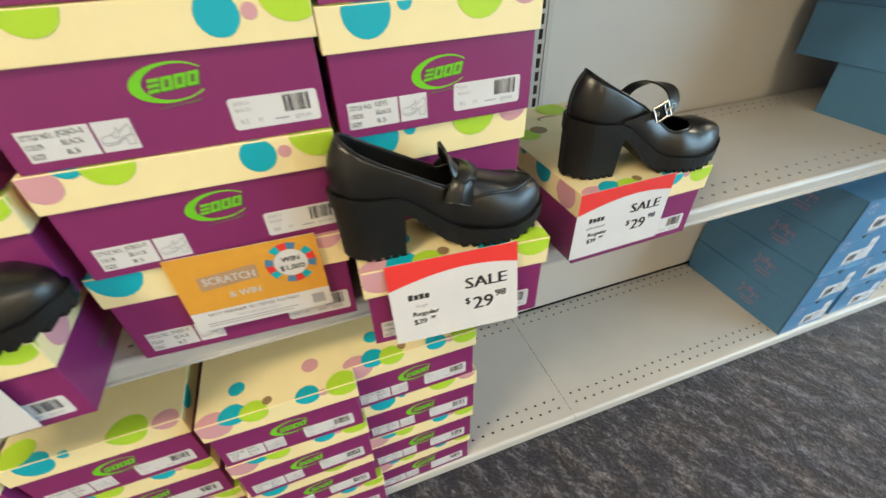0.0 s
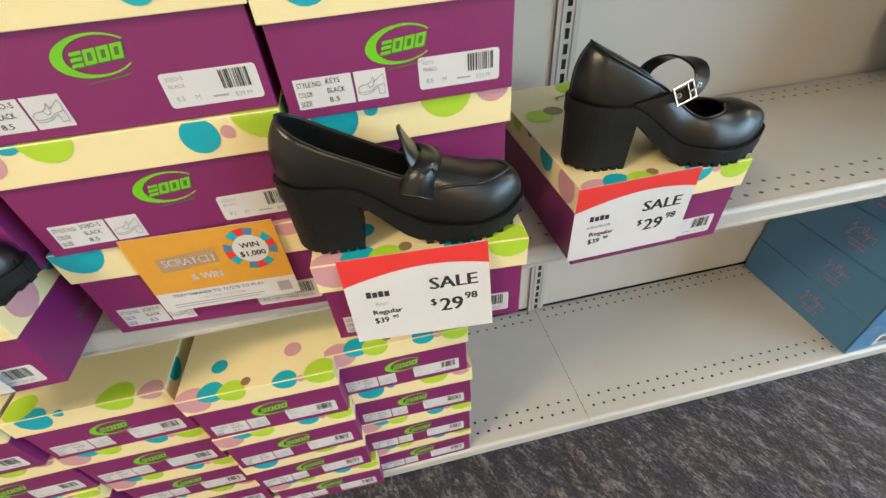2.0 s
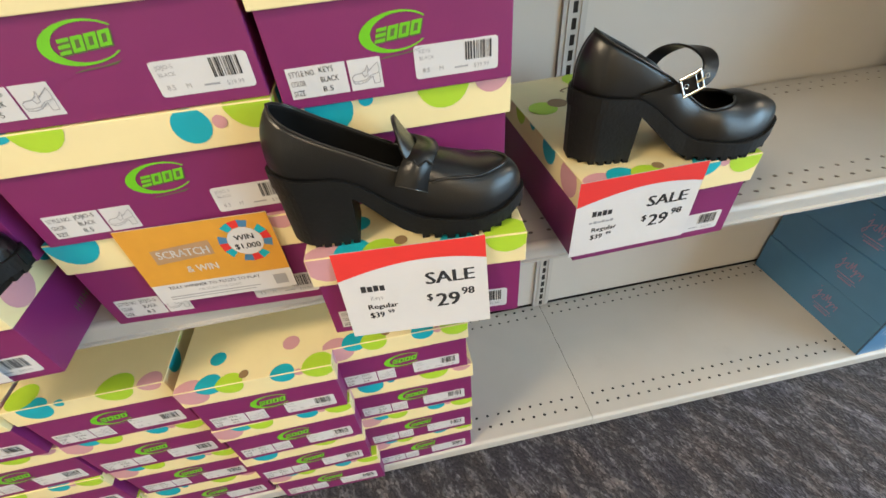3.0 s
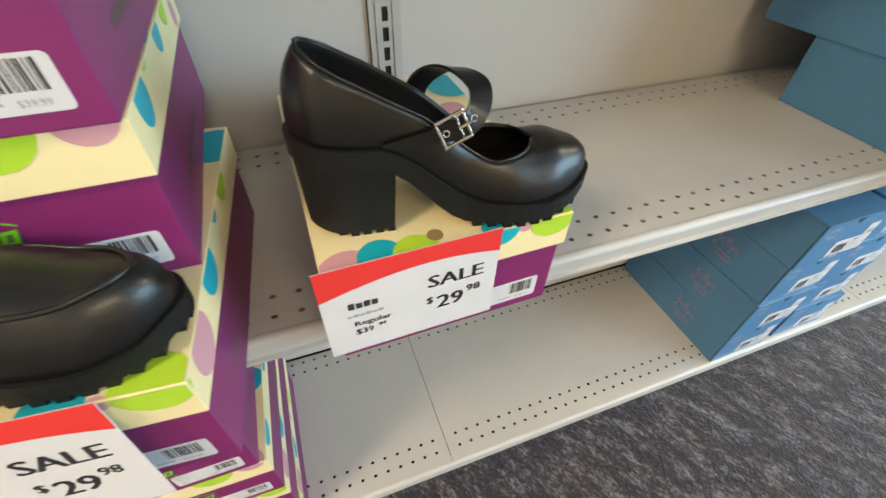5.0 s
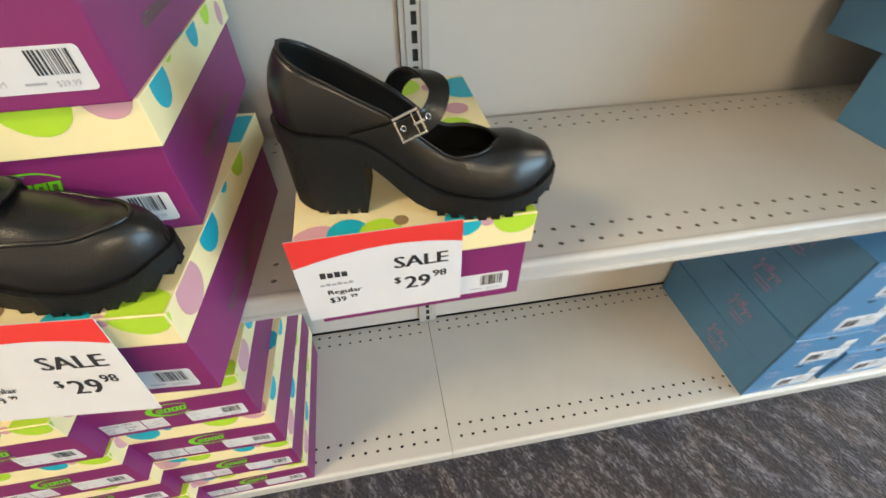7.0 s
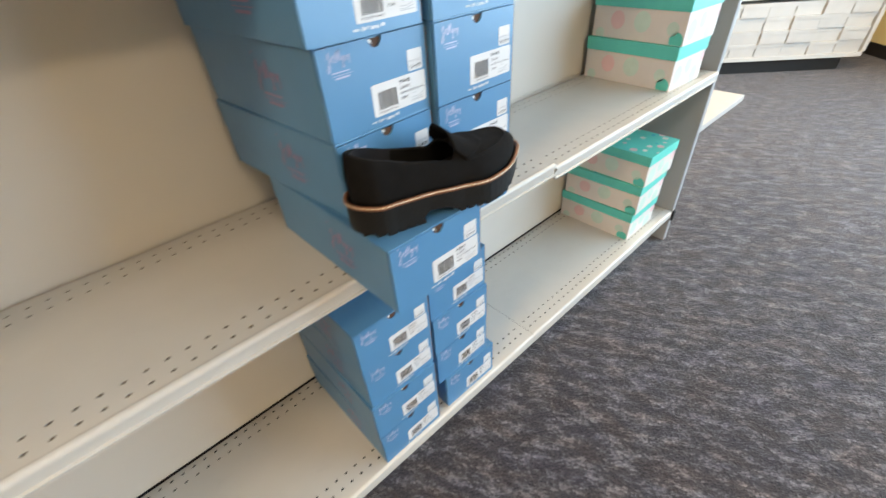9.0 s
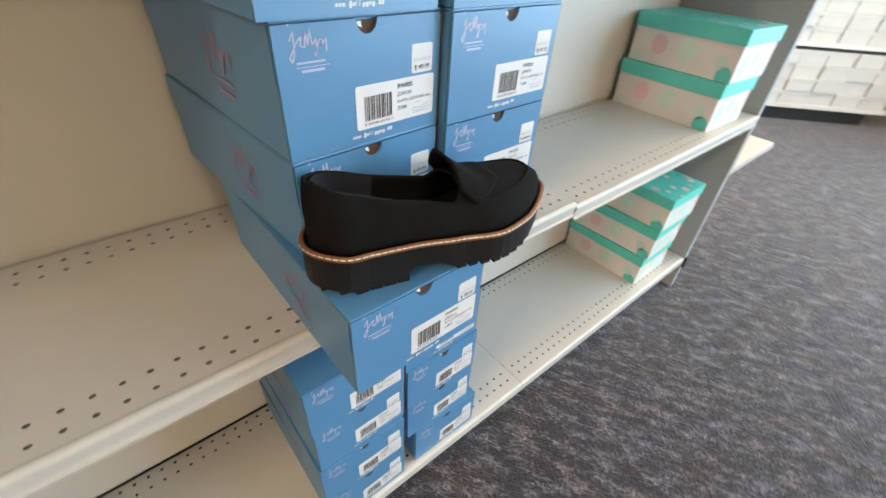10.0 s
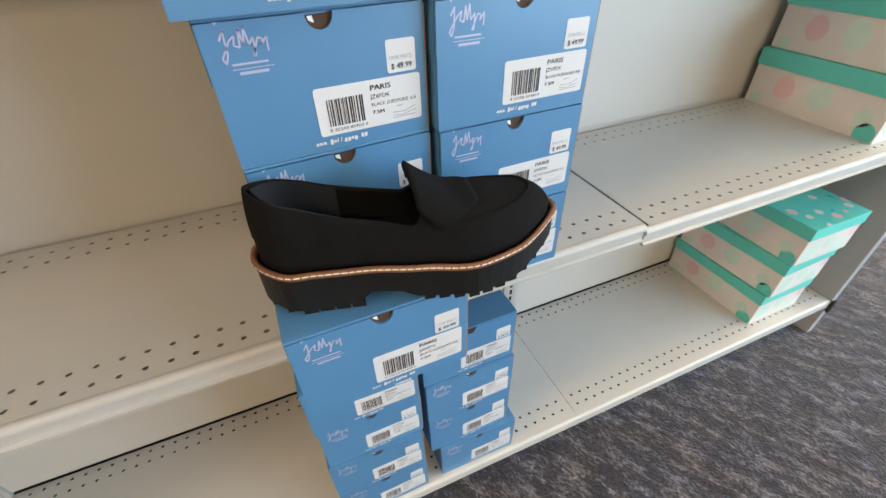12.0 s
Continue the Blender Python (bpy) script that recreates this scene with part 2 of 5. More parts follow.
def letters(body):
    """Flat outline mesh of a line of writing, in heights of one."""
    if body not in TEXTS:
        cu = bpy.data.curves.new("writing", 'FONT')
        cu.body, cu.size, cu.resolution_u = body, 1.0, 2
        ob = new("writing", cu)
        bpy.context.view_layer.update()
        me = bpy.data.meshes.new_from_object(ob.evaluated_get(bpy.context.evaluated_depsgraph_get()))
        vs = [(v.co.x, v.co.y) for v in me.vertices]
        w = max(v[0] for v in vs) if vs else 1
        TEXTS[body] = (vs, [tuple(p.vertices) for p in me.polygons], w)
        bpy.data.objects.remove(ob)
        bpy.data.curves.remove(cu)
        bpy.data.meshes.remove(me)
    return TEXTS[body]


def write(bm, body, u, v, size, to3, mat, width=None, bold=0.0):
    vs, polys, w = letters(body)
    k = size if width is None else width / w
    for du in ((0, bold) if bold else (0,)):
        made = [bm.verts.new(to3(u + x * k + du, v + y * size)) for x, y in vs]
        for p in polys:
            f = bm.faces.new([made[i] for i in p])
            f.material_index = mat


def on_front(y):
    return lambda u, v: (u, y, v)


def barcode(bm, u0, u1, v0, v1, to3, mat, seed):
    r = random.Random(seed)
    u = u0
    while u < u1 - 0.0005:
        w = r.choice((0.0005, 0.0009, 0.0014))
        ink(bm, rect(u, min(u + w, u1), v0, v1), to3, mat)
        u += w + r.choice((0.0005, 0.0008, 0.0013))


def rounded(u0, u1, v0, v1, r, n=4):
    pts = []
    for cu, cv, a0 in ((u1 - r, v1 - r, 0), (u0 + r, v1 - r, 90), (u0 + r, v0 + r, 180), (u1 - r, v0 + r, 270)):
        for i in range(n + 1):
            a = radians(a0 + 90 * i / n)
            pts.append((cu + r * math.cos(a), cv + r * math.sin(a)))
    return pts


def slab(bm, poly, to3a, to3b, mat=0):
    """A thin sheet with edges between two parallel faces."""
    a = [bm.verts.new(to3a(u, v)) for u, v in poly]
    b = [bm.verts.new(to3b(u, v)) for u, v in poly]
    fs = [bm.faces.new(a), bm.faces.new(b[::-1])]
    for i in range(len(poly)):
        j = (i + 1) % len(poly)
        fs.append(bm.faces.new((a[i], b[i], b[j], a[j])))
    for f in fs:
        f.material_index = mat


# ---- the room ----
bm = bmesh.new()
c = [room(-0.2, -0.2, 0), room(ROOM_U + 0.2, -0.2, 0), room(ROOM_U + 0.2, ROOM_V + 0.2, 0), room(-0.2, ROOM_V + 0.2, 0)]
lo = [bm.verts.new(p + Vector((0, 0, -0.1))) for p in c]
hi = [bm.verts.new(p) for p in c]
bm.faces.new(hi)
bm.faces.new(lo[::-1])
for i in range(4):
    bm.faces.new((lo[i], lo[(i + 1) % 4], hi[(i + 1) % 4], hi[i]))
setting("floor", bm, CARPET, "dark mottled grey-brown loop pile carpet", "carpet")


def room_box(bm, u0, u1, v0, v1, z0, z1, mat=0):
    p = [bm.verts.new(room(u, v, z)) for z in (z0, z1) for v in (v0, v1) for u in (u0, u1)]
    for q in ((0, 1, 3, 2), (4, 6, 7, 5), (0, 4, 5, 1), (2, 3, 7, 6), (0, 2, 6, 4), (1, 5, 7, 3)):
        f = bm.faces.new([p[i] for i in q])
        f.material_index = mat


bm = bmesh.new()
room_box(bm, -0.2, ROOM_U + 0.2, -0.2, ROOM_V + 0.2, ROOM_H, ROOM_H + 0.1)
setting("ceiling", bm, CEIL, "plain off-white shop ceiling", "ceiling")
bm = bmesh.new()
room_box(bm, -0.15, WIN_U0, -0.15, 0, 0, ROOM_H)
room_box(bm, WIN_U1, ROOM_U + 0.15, -0.15, 0, 0, ROOM_H)
room_box(bm, WIN_U0, WIN_U1, -0.15, 0, 0, WIN_Z0)
room_box(bm, WIN_U0, WIN_U1, -0.15, 0, WIN_Z1, ROOM_H)
setting("wall_yellow", bm, YELLOW, "pale yellow painted shop wall", "wall")
for nm, uu, vv in (("wall_behind_unit", (-0.15, 0), (0, ROOM_V)), ("wall_far", (0, ROOM_U), (ROOM_V, ROOM_V + 0.15)), ("wall_back", (ROOM_U, ROOM_U + 0.15), (0, ROOM_V))):
    bm = bmesh.new()
    room_box(bm, uu[0], uu[1], vv[0], vv[1], 0, ROOM_H)
    setting(nm, bm, WALLP, "plain cream painted shop wall", "wall")
bm = bmesh.new()
room_box(bm, 0.0, ROOM_U, 0.0, 0.012, 0, 0.10)
room_box(bm, 0.0, 0.012, 0.012, ROOM_V, 0, 0.10)
setting("baseboard", bm, SKIRT, "black vinyl skirting along the wall", "skirting")
win = new("window_1")
win.matrix_world = Matrix.Identity(4)
tagged(win, "large shop window with a pale frame", "window", "", "structure")
bm = bmesh.new()
for a, b, z0, z1 in ((WIN_U0, WIN_U0 + 0.05, WIN_Z0, WIN_Z1), (WIN_U1 - 0.05, WIN_U1, WIN_Z0, WIN_Z1), (WIN_U0 + 0.05, WIN_U1 - 0.05, WIN_Z0, WIN_Z0 + 0.05), (WIN_U0 + 0.05, WIN_U1 - 0.05, WIN_Z1 - 0.05, WIN_Z1)):
    room_box(bm, a, b, -0.09, -0.04, z0, z1)
for k in (1, 2):
    um = WIN_U0 + (WIN_U1 - WIN_U0) * k / 3
    room_box(bm, um - 0.025, um + 0.025, -0.09, -0.04, WIN_Z0 + 0.05, WIN_Z1 - 0.05)
part("window_frame", bm, WHITEM, win)
for lu, lv in LAMPS:
    th = new("ceiling_light")
    tagged(th, "recessed rectangular white ceiling light panel", "light", "ceiling lights")
    bm = bmesh.new()
    room_box(bm, lu - 0.6, lu + 0.6, lv - 0.3, lv - 0.29, ROOM_H - 0.03, ROOM_H)
    room_box(bm, lu - 0.6, lu + 0.6, lv + 0.29, lv + 0.3, ROOM_H - 0.03, ROOM_H)
    room_box(bm, lu - 0.6, lu - 0.59, lv - 0.29, lv + 0.29, ROOM_H - 0.03, ROOM_H)
    room_box(bm, lu + 0.59, lu + 0.6, lv - 0.29, lv + 0.29, ROOM_H - 0.03, ROOM_H)
    part("frame", bm, WHITEM, th)
    bm = bmesh.new()
    room_box(bm, lu - 0.59, lu + 0.59, lv - 0.29, lv + 0.29, ROOM_H - 0.02, ROOM_H - 0.012)
    part("diffuser", bm, LAMPG, th)

# ---- shelving ----
INCH = 0.0254
DECK, SHELF_Z, SHELF_R, TOP_Z = 0.15, 0.718, 0.708, 1.225
BACK = 0.338
BAYS = [(-1.219, 0.0), (0.0, 1.219), (1.219, 2.150)]


def perforated(bm, x0, x1, ys, z, n=8, r=0.0032):
    """A sheet of one-inch cells with a round hole in each, as one strip a row."""
    count = round((x1 - x0) / INCH) - 1
    start = (x0 + x1) / 2 - count * INCH / 2
    for yc in ys:
        for k in range(count):
            cx = start + (k + 0.5) * INCH
            ring, low, out = [], [], []
            for i in range(n):
                a = 2 * math.pi * (i + 0.5) / n
                ring.append(bm.verts.new((cx + r * 1.15 * math.cos(a), yc + r * math.sin(a), z)))
                low.append(bm.verts.new((cx + r * 1.15 * math.cos(a), yc + r * math.sin(a), z - 0.0012)))
                m = max(abs(math.cos(a)), abs(math.sin(a)))
                out.append((cx + INCH / 2 * math.cos(a) / m, yc + INCH / 2 * math.sin(a) / m))
            ov = [bm.verts.new((p[0], p[1], z)) for p in out]
            cs = {0: (1, 1), 2: (-1, 1), 4: (-1, -1), 6: (1, -1)}
            for i in range(n):
                j = (i + 1) % n
                if i in cs:
                    cv = bm.verts.new((cx + cs[i][0] * INCH / 2, yc + cs[i][1] * INCH / 2, z))
                    bm.faces.new((ring[i], ov[i], cv, ov[j], ring[j]))
                else:
                    bm.faces.new((ring[i], ov[i], ov[j], ring[j]))
                f = bm.faces.new((low[i], ring[i], ring[j], low[j]))
    return start, start + count * INCH


def sheet(bm, x0, x1, y0, y1, z):
    if x1 - x0 > 1e-5 and y1 - y0 > 1e-5:
        bm.faces.new([bm.verts.new(p) for p in ((x0, y0, z), (x1, y0, z), (x1, y1, z), (x0, y1, z))])


def deck_sheet(bm, x0, x1, y0, y1, z, front_rows, back_rows):
    h = INCH / 2
    a, b = perforated(bm, x0, x1, front_rows + back_rows, z)
    f0, f1 = front_rows[0] - h, front_rows[1] + h
    b0, b1 = back_rows[0] - h, back_rows[1] + h
    sheet(bm, x0, x1, y0, f0, z)
    sheet(bm, x0, x1, f1, b0, z)
    sheet(bm, x0, x1, b1, y1, z)
    for r0, r1 in ((f0, f1), (b0, b1)):
        sheet(bm, x0, a, r0, r1, z)
        sheet(bm, b, x1, r0, r1, z)


def profile(bm, x0, x1, pts, mat=0):
    """Extrude a closed (y, z) outline along x."""
    a = [bm.verts.new((x0, y, z)) for y, z in pts]
    b = [bm.verts.new((x1, y, z)) for y, z in pts]
    fs = [bm.faces.new(a[::-1]), bm.faces.new(b)]
    for i in range(len(pts)):
        j = (i + 1) % len(pts)
        fs.append(bm.faces.new((a[i], a[j], b[j], b[i])))
    for f in fs:
        f.material_index = mat


def lip(y, z, drop, r=0.008):
    """Rounded front lip outline, front at y, top at z."""
    pts = [(y + 0.020, z - 0.0004)]
    for i in range(6):
        a = radians(90 + 90 * i / 5)
        pts.append((y + r + r * math.cos(a), z - r + r * math.sin(a)))
    pts += [(y, z - drop), (y + 0.012, z - drop), (y + 0.012, z - 0.012), (y + 0.020, z - 0.012)]
    return pts


gondola = new("gondola_shelving")
tagged(gondola, "grey-beige perforated metal gondola shelving run, partly stocked", "shelving")
for x0, x1 in BAYS:
    g = 0.0020
    bm = bmesh.new()
    deck_sheet(bm, x0 + 0.0005, x1 - 0.0005, 0.006, BACK - 0.004, DECK, [0.029, 0.029 + INCH], [0.302, 0.302 + INCH])
    profile(bm, x0 + 0.0006, x1 - 0.0006, lip(-0.004, DECK, 0.028))
    part("deck_shelf", bm, SHELF, gondola, "lower perforated deck shelf")
    # added black slab, painted as the unlit hollow below the deck holes
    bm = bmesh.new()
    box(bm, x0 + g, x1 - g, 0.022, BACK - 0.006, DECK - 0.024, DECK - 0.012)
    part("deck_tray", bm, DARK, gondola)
    bm = bmesh.new()
    box(bm, x0 + g, x1 - g, 0.05, 0.065, 0.0, DECK - 0.026)
    part("kick_plate", bm, SHELF, gondola)
    for sz in (SHELF_Z if x1 < 1.5 else SHELF_R, TOP_Z):
        # upper shelves
        bm = bmesh.new()
        gap = 0.0145 if sz == SHELF_R else g
        deck_sheet(bm, x0 + gap, x1 - gap, -0.002, BACK - 0.012, sz, [0.014, 0.014 + INCH], [0.280, 0.280 + INCH])
        ob = part("upper_shelf", bm, SHELF, gondola, "upper perforated shelf")
        bm = bmesh.new()
        pts = [(-0.0015, sz - 0.0004)]
        for i in range(6):
            a = radians(90 + 90 * i / 5)
            pts.append((-0.004 + 0.008 * math.cos(a), sz - 0.008 + 0.008 * math.sin(a)))
        pts += [(-0.012, sz - 0.011), (-0.009, sz - 0.013), (-0.009, sz - 0.026), (-0.0125, sz - 0.0275), (-0.0125, sz - 0.031), (-0.0015, sz - 0.031)]
        profile(bm, x0 + g, x1 - g, pts)
        part("shelf_nose", bm, NOSE, gondola, "pale rounded shelf edge with a ticket channel")
        bm = bmesh.new()
        box(bm, x0 + g, x1 - g, 0.000, BACK - 0.014, sz - 0.030, sz - 0.010)
        part("shelf_tray", bm, PANEL, gondola)
        # added sheet close under the holes, its colour gives their shade
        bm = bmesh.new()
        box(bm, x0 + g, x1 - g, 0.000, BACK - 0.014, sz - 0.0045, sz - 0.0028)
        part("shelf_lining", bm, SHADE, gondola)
    # back panels
    for z0, z1 in ((DECK + 0.012, SHELF_Z - 0.005), (SHELF_Z - 0.004, TOP_Z - 0.045), (TOP_Z - 0.044, 1.7)):
        bm = bmesh.new()
        box(bm, x0 + 0.0225, x1 - 0.0225, BACK, BACK + 0.012, z0, z1)
        part("back_panel", bm, PANEL, gondola)
# core behind the back panels, painted black for the shade in their gaps
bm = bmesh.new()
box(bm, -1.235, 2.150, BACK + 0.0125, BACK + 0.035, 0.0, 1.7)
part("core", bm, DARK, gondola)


def upright(x, z0, z1):
    bm = bmesh.new()
    n = int((z1 - z0) / INCH)
    w, sw, sh = 0.0215, 0.0042, 0.0088
    y = BACK - 0.006
    for k in range(n):
        a, b = z0 + k * INCH, z0 + (k + 1) * INCH
        m = (a + b) / 2
        for u0, u1, v0, v1 in ((-w, -sw, a, b), (sw, w, a, b), (-sw, sw, a, m - sh), (-sw, sw, m + sh, b)):
            vs = [bm.verts.new((x + u, y, v)) for u, v in ((u0, v0), (u1, v0), (u1, v1), (u0, v1))]
            bm.faces.new(vs)
    for s in (-1, 1):
        box(bm, x + s * w - (0.002 if s > 0 else 0), x + s * w + (0.002 if s < 0 else 0), y + 0.0002, BACK + 0.012, z0, z1)
        box(bm, x + s * 0.0115 - 0.0014, x + s * 0.0115 + 0.0014, y - 0.0018, y - 0.0002, z0, z1)
    part("upright", bm, NOSE, gondola, "slotted upright rail")
    # added black strip that paints the shade inside the slots
    bm = bmesh.new()
    box(bm, x - 0.012, x + 0.012, y + 0.004, y + 0.006, z0, z1)
    part("slot_backing", bm, DARK, gondola)


for ux in (0.0, 1.219):
    upright(ux, DECK + 0.004, 1.69)
bm = bmesh.new()
box(bm, 2.1515, 2.178, -0.004, BACK + 0.035, 0.0, 1.7, bevel=0.003)
part("end_panel", bm, ENDP, gondola, "grey end panel")
bm = bmesh.new()
box(bm, -1.25, -1.2355, 0.004, BACK + 0.035, 0.0, 1.7)
part("end_panel", bm, ENDP, gondola)
bm = bmesh.new()
box(bm, 2.1785, 2.805, 0.035, 0.36, 0.428, 0.455, bevel=0.004)
part("end_shelf", bm, NOSE, gondola, "white shelf on the end of the run")

bm = bmesh.new()
box(bm, 2.1515, 2.166, -0.014, -0.005, 0.105, 0.152, bevel=0.002)
part("end_cap", bm, DARK, gondola, "black plastic end cap")

# ---- purple shoe boxes ----
DOTS = [(0.02, -0.006, 0.024, 2), (0.045, 0.004, 0.0175, 0), (0.072, -0.001, 0.0185, 1), (0.090, 0.012, 0.0065, 3), (0.142, 0.000, 0.0165, 0), (0.163, -0.002, 0.006, 2), (0.190, 0.002, 0.0225, 1),
        (0.05, 0.045, 0.011, 0), (0.15, 0.05, 0.012, 2), (0.03, 0.19, 0.02, 1), (0.055, 0.20, 0.014, 3), (0.17, 0.16, 0.019, 1), (0.18, 0.20, 0.014, 2), (0.20, 0.255, 0.03, 0), (0.12, 0.27, 0.026, 1), (0.16, 0.262, 0.012, 2)]
DOTS_B = [(0.041, -0.006, 0.021, 0), (0.074, -0.0015, 0.0065, 0), (0.144, 0.004, 0.0245, 1), (0.189, 0.004, 0.0165, 2), (0.02, 0.02, 0.02, 1), (0.19, 0.12, 0.02, 0), (0.05, 0.2, 0.02, 3), (0.1, 0.25, 0.025, 1)]
DOTS_W = [(0.014, -0.010, 0.016, 2), (0.038, 0.006, 0.013, 0), (0.066, 0.003, 0.0215, 1), (0.181, -0.0135, 0.0158, 0), (0.204, -0.013, 0.0060, 2), (0.236, 0.003, 0.0260, 1),
          (0.05, 0.045, 0.011, 0), (0.15, 0.05, 0.012, 2), (0.03, 0.19, 0.02, 1), (0.17, 0.16, 0.019, 1), (0.20, 0.255, 0.03, 0), (0.12, 0.27, 0.026, 1)]
SIDE_DOTS = [(0.040, -0.006, 0.018, 0), (0.074, 0.009, 0.013, 1), (0.148, -0.002, 0.016, 0), (0.205, 0.0, 0.016, 1), (0.255, -0.02, 0.012, 2)]
SIDE_DOTS_P = [(0.036, -0.014, 0.021, 2), (0.094, -0.006, 0.019, 0), (0.150, 0.002, 0.009, 0), (0.196, 0.0, 0.018, 1)]
DOTS_WB = [(0.026, 0.001, 0.026, 0), (0.100, -0.0015, 0.0065, 0), (0.175, 0.004, 0.0245, 1), (0.230, 0.004, 0.0185, 2), (0.06, 0.20, 0.02, 3), (0.12, 0.25, 0.025, 1)]
LID_H, BOX_D = 0.036, 0.293


def swoosh(bm, cu, cv, ru, rv, to3, mat):
    """A crescent ring, thick on one side and open on the other, tipped up a little."""
    n, tip = 30, radians(5)
    pa, pb = [], []
    for i in range(n + 1):
        a = radians(28 + 292 * i / n)
        k = max(0.0, math.sin(math.pi * i / n)) ** 1.3
        for out, x, y in ((pa, ru * math.cos(a), rv * math.sin(a)), (pb, ru * (1 - 0.06 - 0.20 * k) * math.cos(a) + 0.05 * ru * k, rv * (1 - 0.05 - 0.17 * k) * math.sin(a))):
            out.append((cu + x * math.cos(tip) - y * math.sin(tip), cv + x * math.sin(tip) + y * math.cos(tip)))
    for i in range(n):
        ink(bm, [pa[i], pa[i + 1], pb[i + 1], pb[i]], to3, mat)


def logo(bm, cu, cv, k, to3):
    """A green crescent round a slanted row of four plain slotted blocks."""
    swoosh(bm, cu, cv, 0.034 * k, 0.0175 * k, to3, 0)
    tip = 0.09

    def block(x0, x1, y0, y1, lift, mat, dx=0.0, dy=0.0):
        pts = [(x0 + 0.30 * y0, y0), (x1 + 0.30 * y0, y0), (x1 + 0.30 * y1, y1), (x0 + 0.30 * y1, y1)]
        ink(bm, [(cu + (x + dx) * k, cv + (y + dy + tip * x) * k) for x, y in pts], lambda u, v: (to3(u, v)[0], to3(u, v)[1] - lift, to3(u, v)[2]), mat)
    for i in range(4):
        a = -0.0185 + i * 0.0112
        b = a + 0.0098
        block(a, b, -0.0060, 0.0060, 0.0001, 1, 0.0009, -0.0012)
        block(a, b, -0.0060, -0.0032, 0.0003, 0)
        block(a, b, 0.0032, 0.0060, 0.0003, 0)
        if i != 0:
            block(a, a + 0.0030, -0.0032, 0.0032, 0.0003, 0)
            block(b - 0.0030, b, -0.0032, 0.0032, 0.0003, 0)
        else:
            block(a, b, -0.0014, 0.0014, 0.0003, 0)
    ink(bm, [(cu + u * k, cv + v * k) for u, v in ((-0.019, -0.0225), (0.018, -0.0195), (0.024, -0.0165), (0.006, -0.0195), (-0.012, -0.0208))], to3, 1)


def stroke(bm, pts, width, to3, mat=0):
    """A thin printed line along points."""
    for p, q in zip(pts, pts[1:]):
        d = Vector((q[0] - p[0], q[1] - p[1]))
        if d.length > 1e-7:
            d = d.normalized() * width / 2
            ink(bm, [(p[0] + d.y - d.x, p[1] - d.x - d.y), (q[0] + d.y + d.x, q[1] - d.x + d.y), (q[0] - d.y + d.x, q[1] + d.x + d.y), (p[0] - d.y - d.x, p[1] + d.x - d.y)], to3, mat)


def heeled_drawing(bm, a, b, k, to3):
    """A small line drawing of a heeled shoe in a square of side k."""
    for line in (((0.06, 0.34), (0.05, 0.42), (0.14, 0.50), (0.36, 0.52), (0.50, 0.60), (0.58, 0.74), (0.62, 0.58), (0.80, 0.72), (0.92, 0.80), (0.95, 0.62), (0.92, 0.48), (0.66, 0.42), (0.48, 0.30), (0.22, 0.27), (0.08, 0.30), (0.06, 0.34)),
                 ((0.06, 0.30), (0.10, 0.22), (0.28, 0.20), (0.48, 0.24), (0.66, 0.36), (0.72, 0.38), (0.73, 0.16), (0.92, 0.16), (0.94, 0.46)),
                 ((0.38, 0.52), (0.44, 0.40), (0.56, 0.44), (0.58, 0.60))):
        stroke(bm, [(a + u * k, b + v * k) for u, v in line], 0.0006, to3)


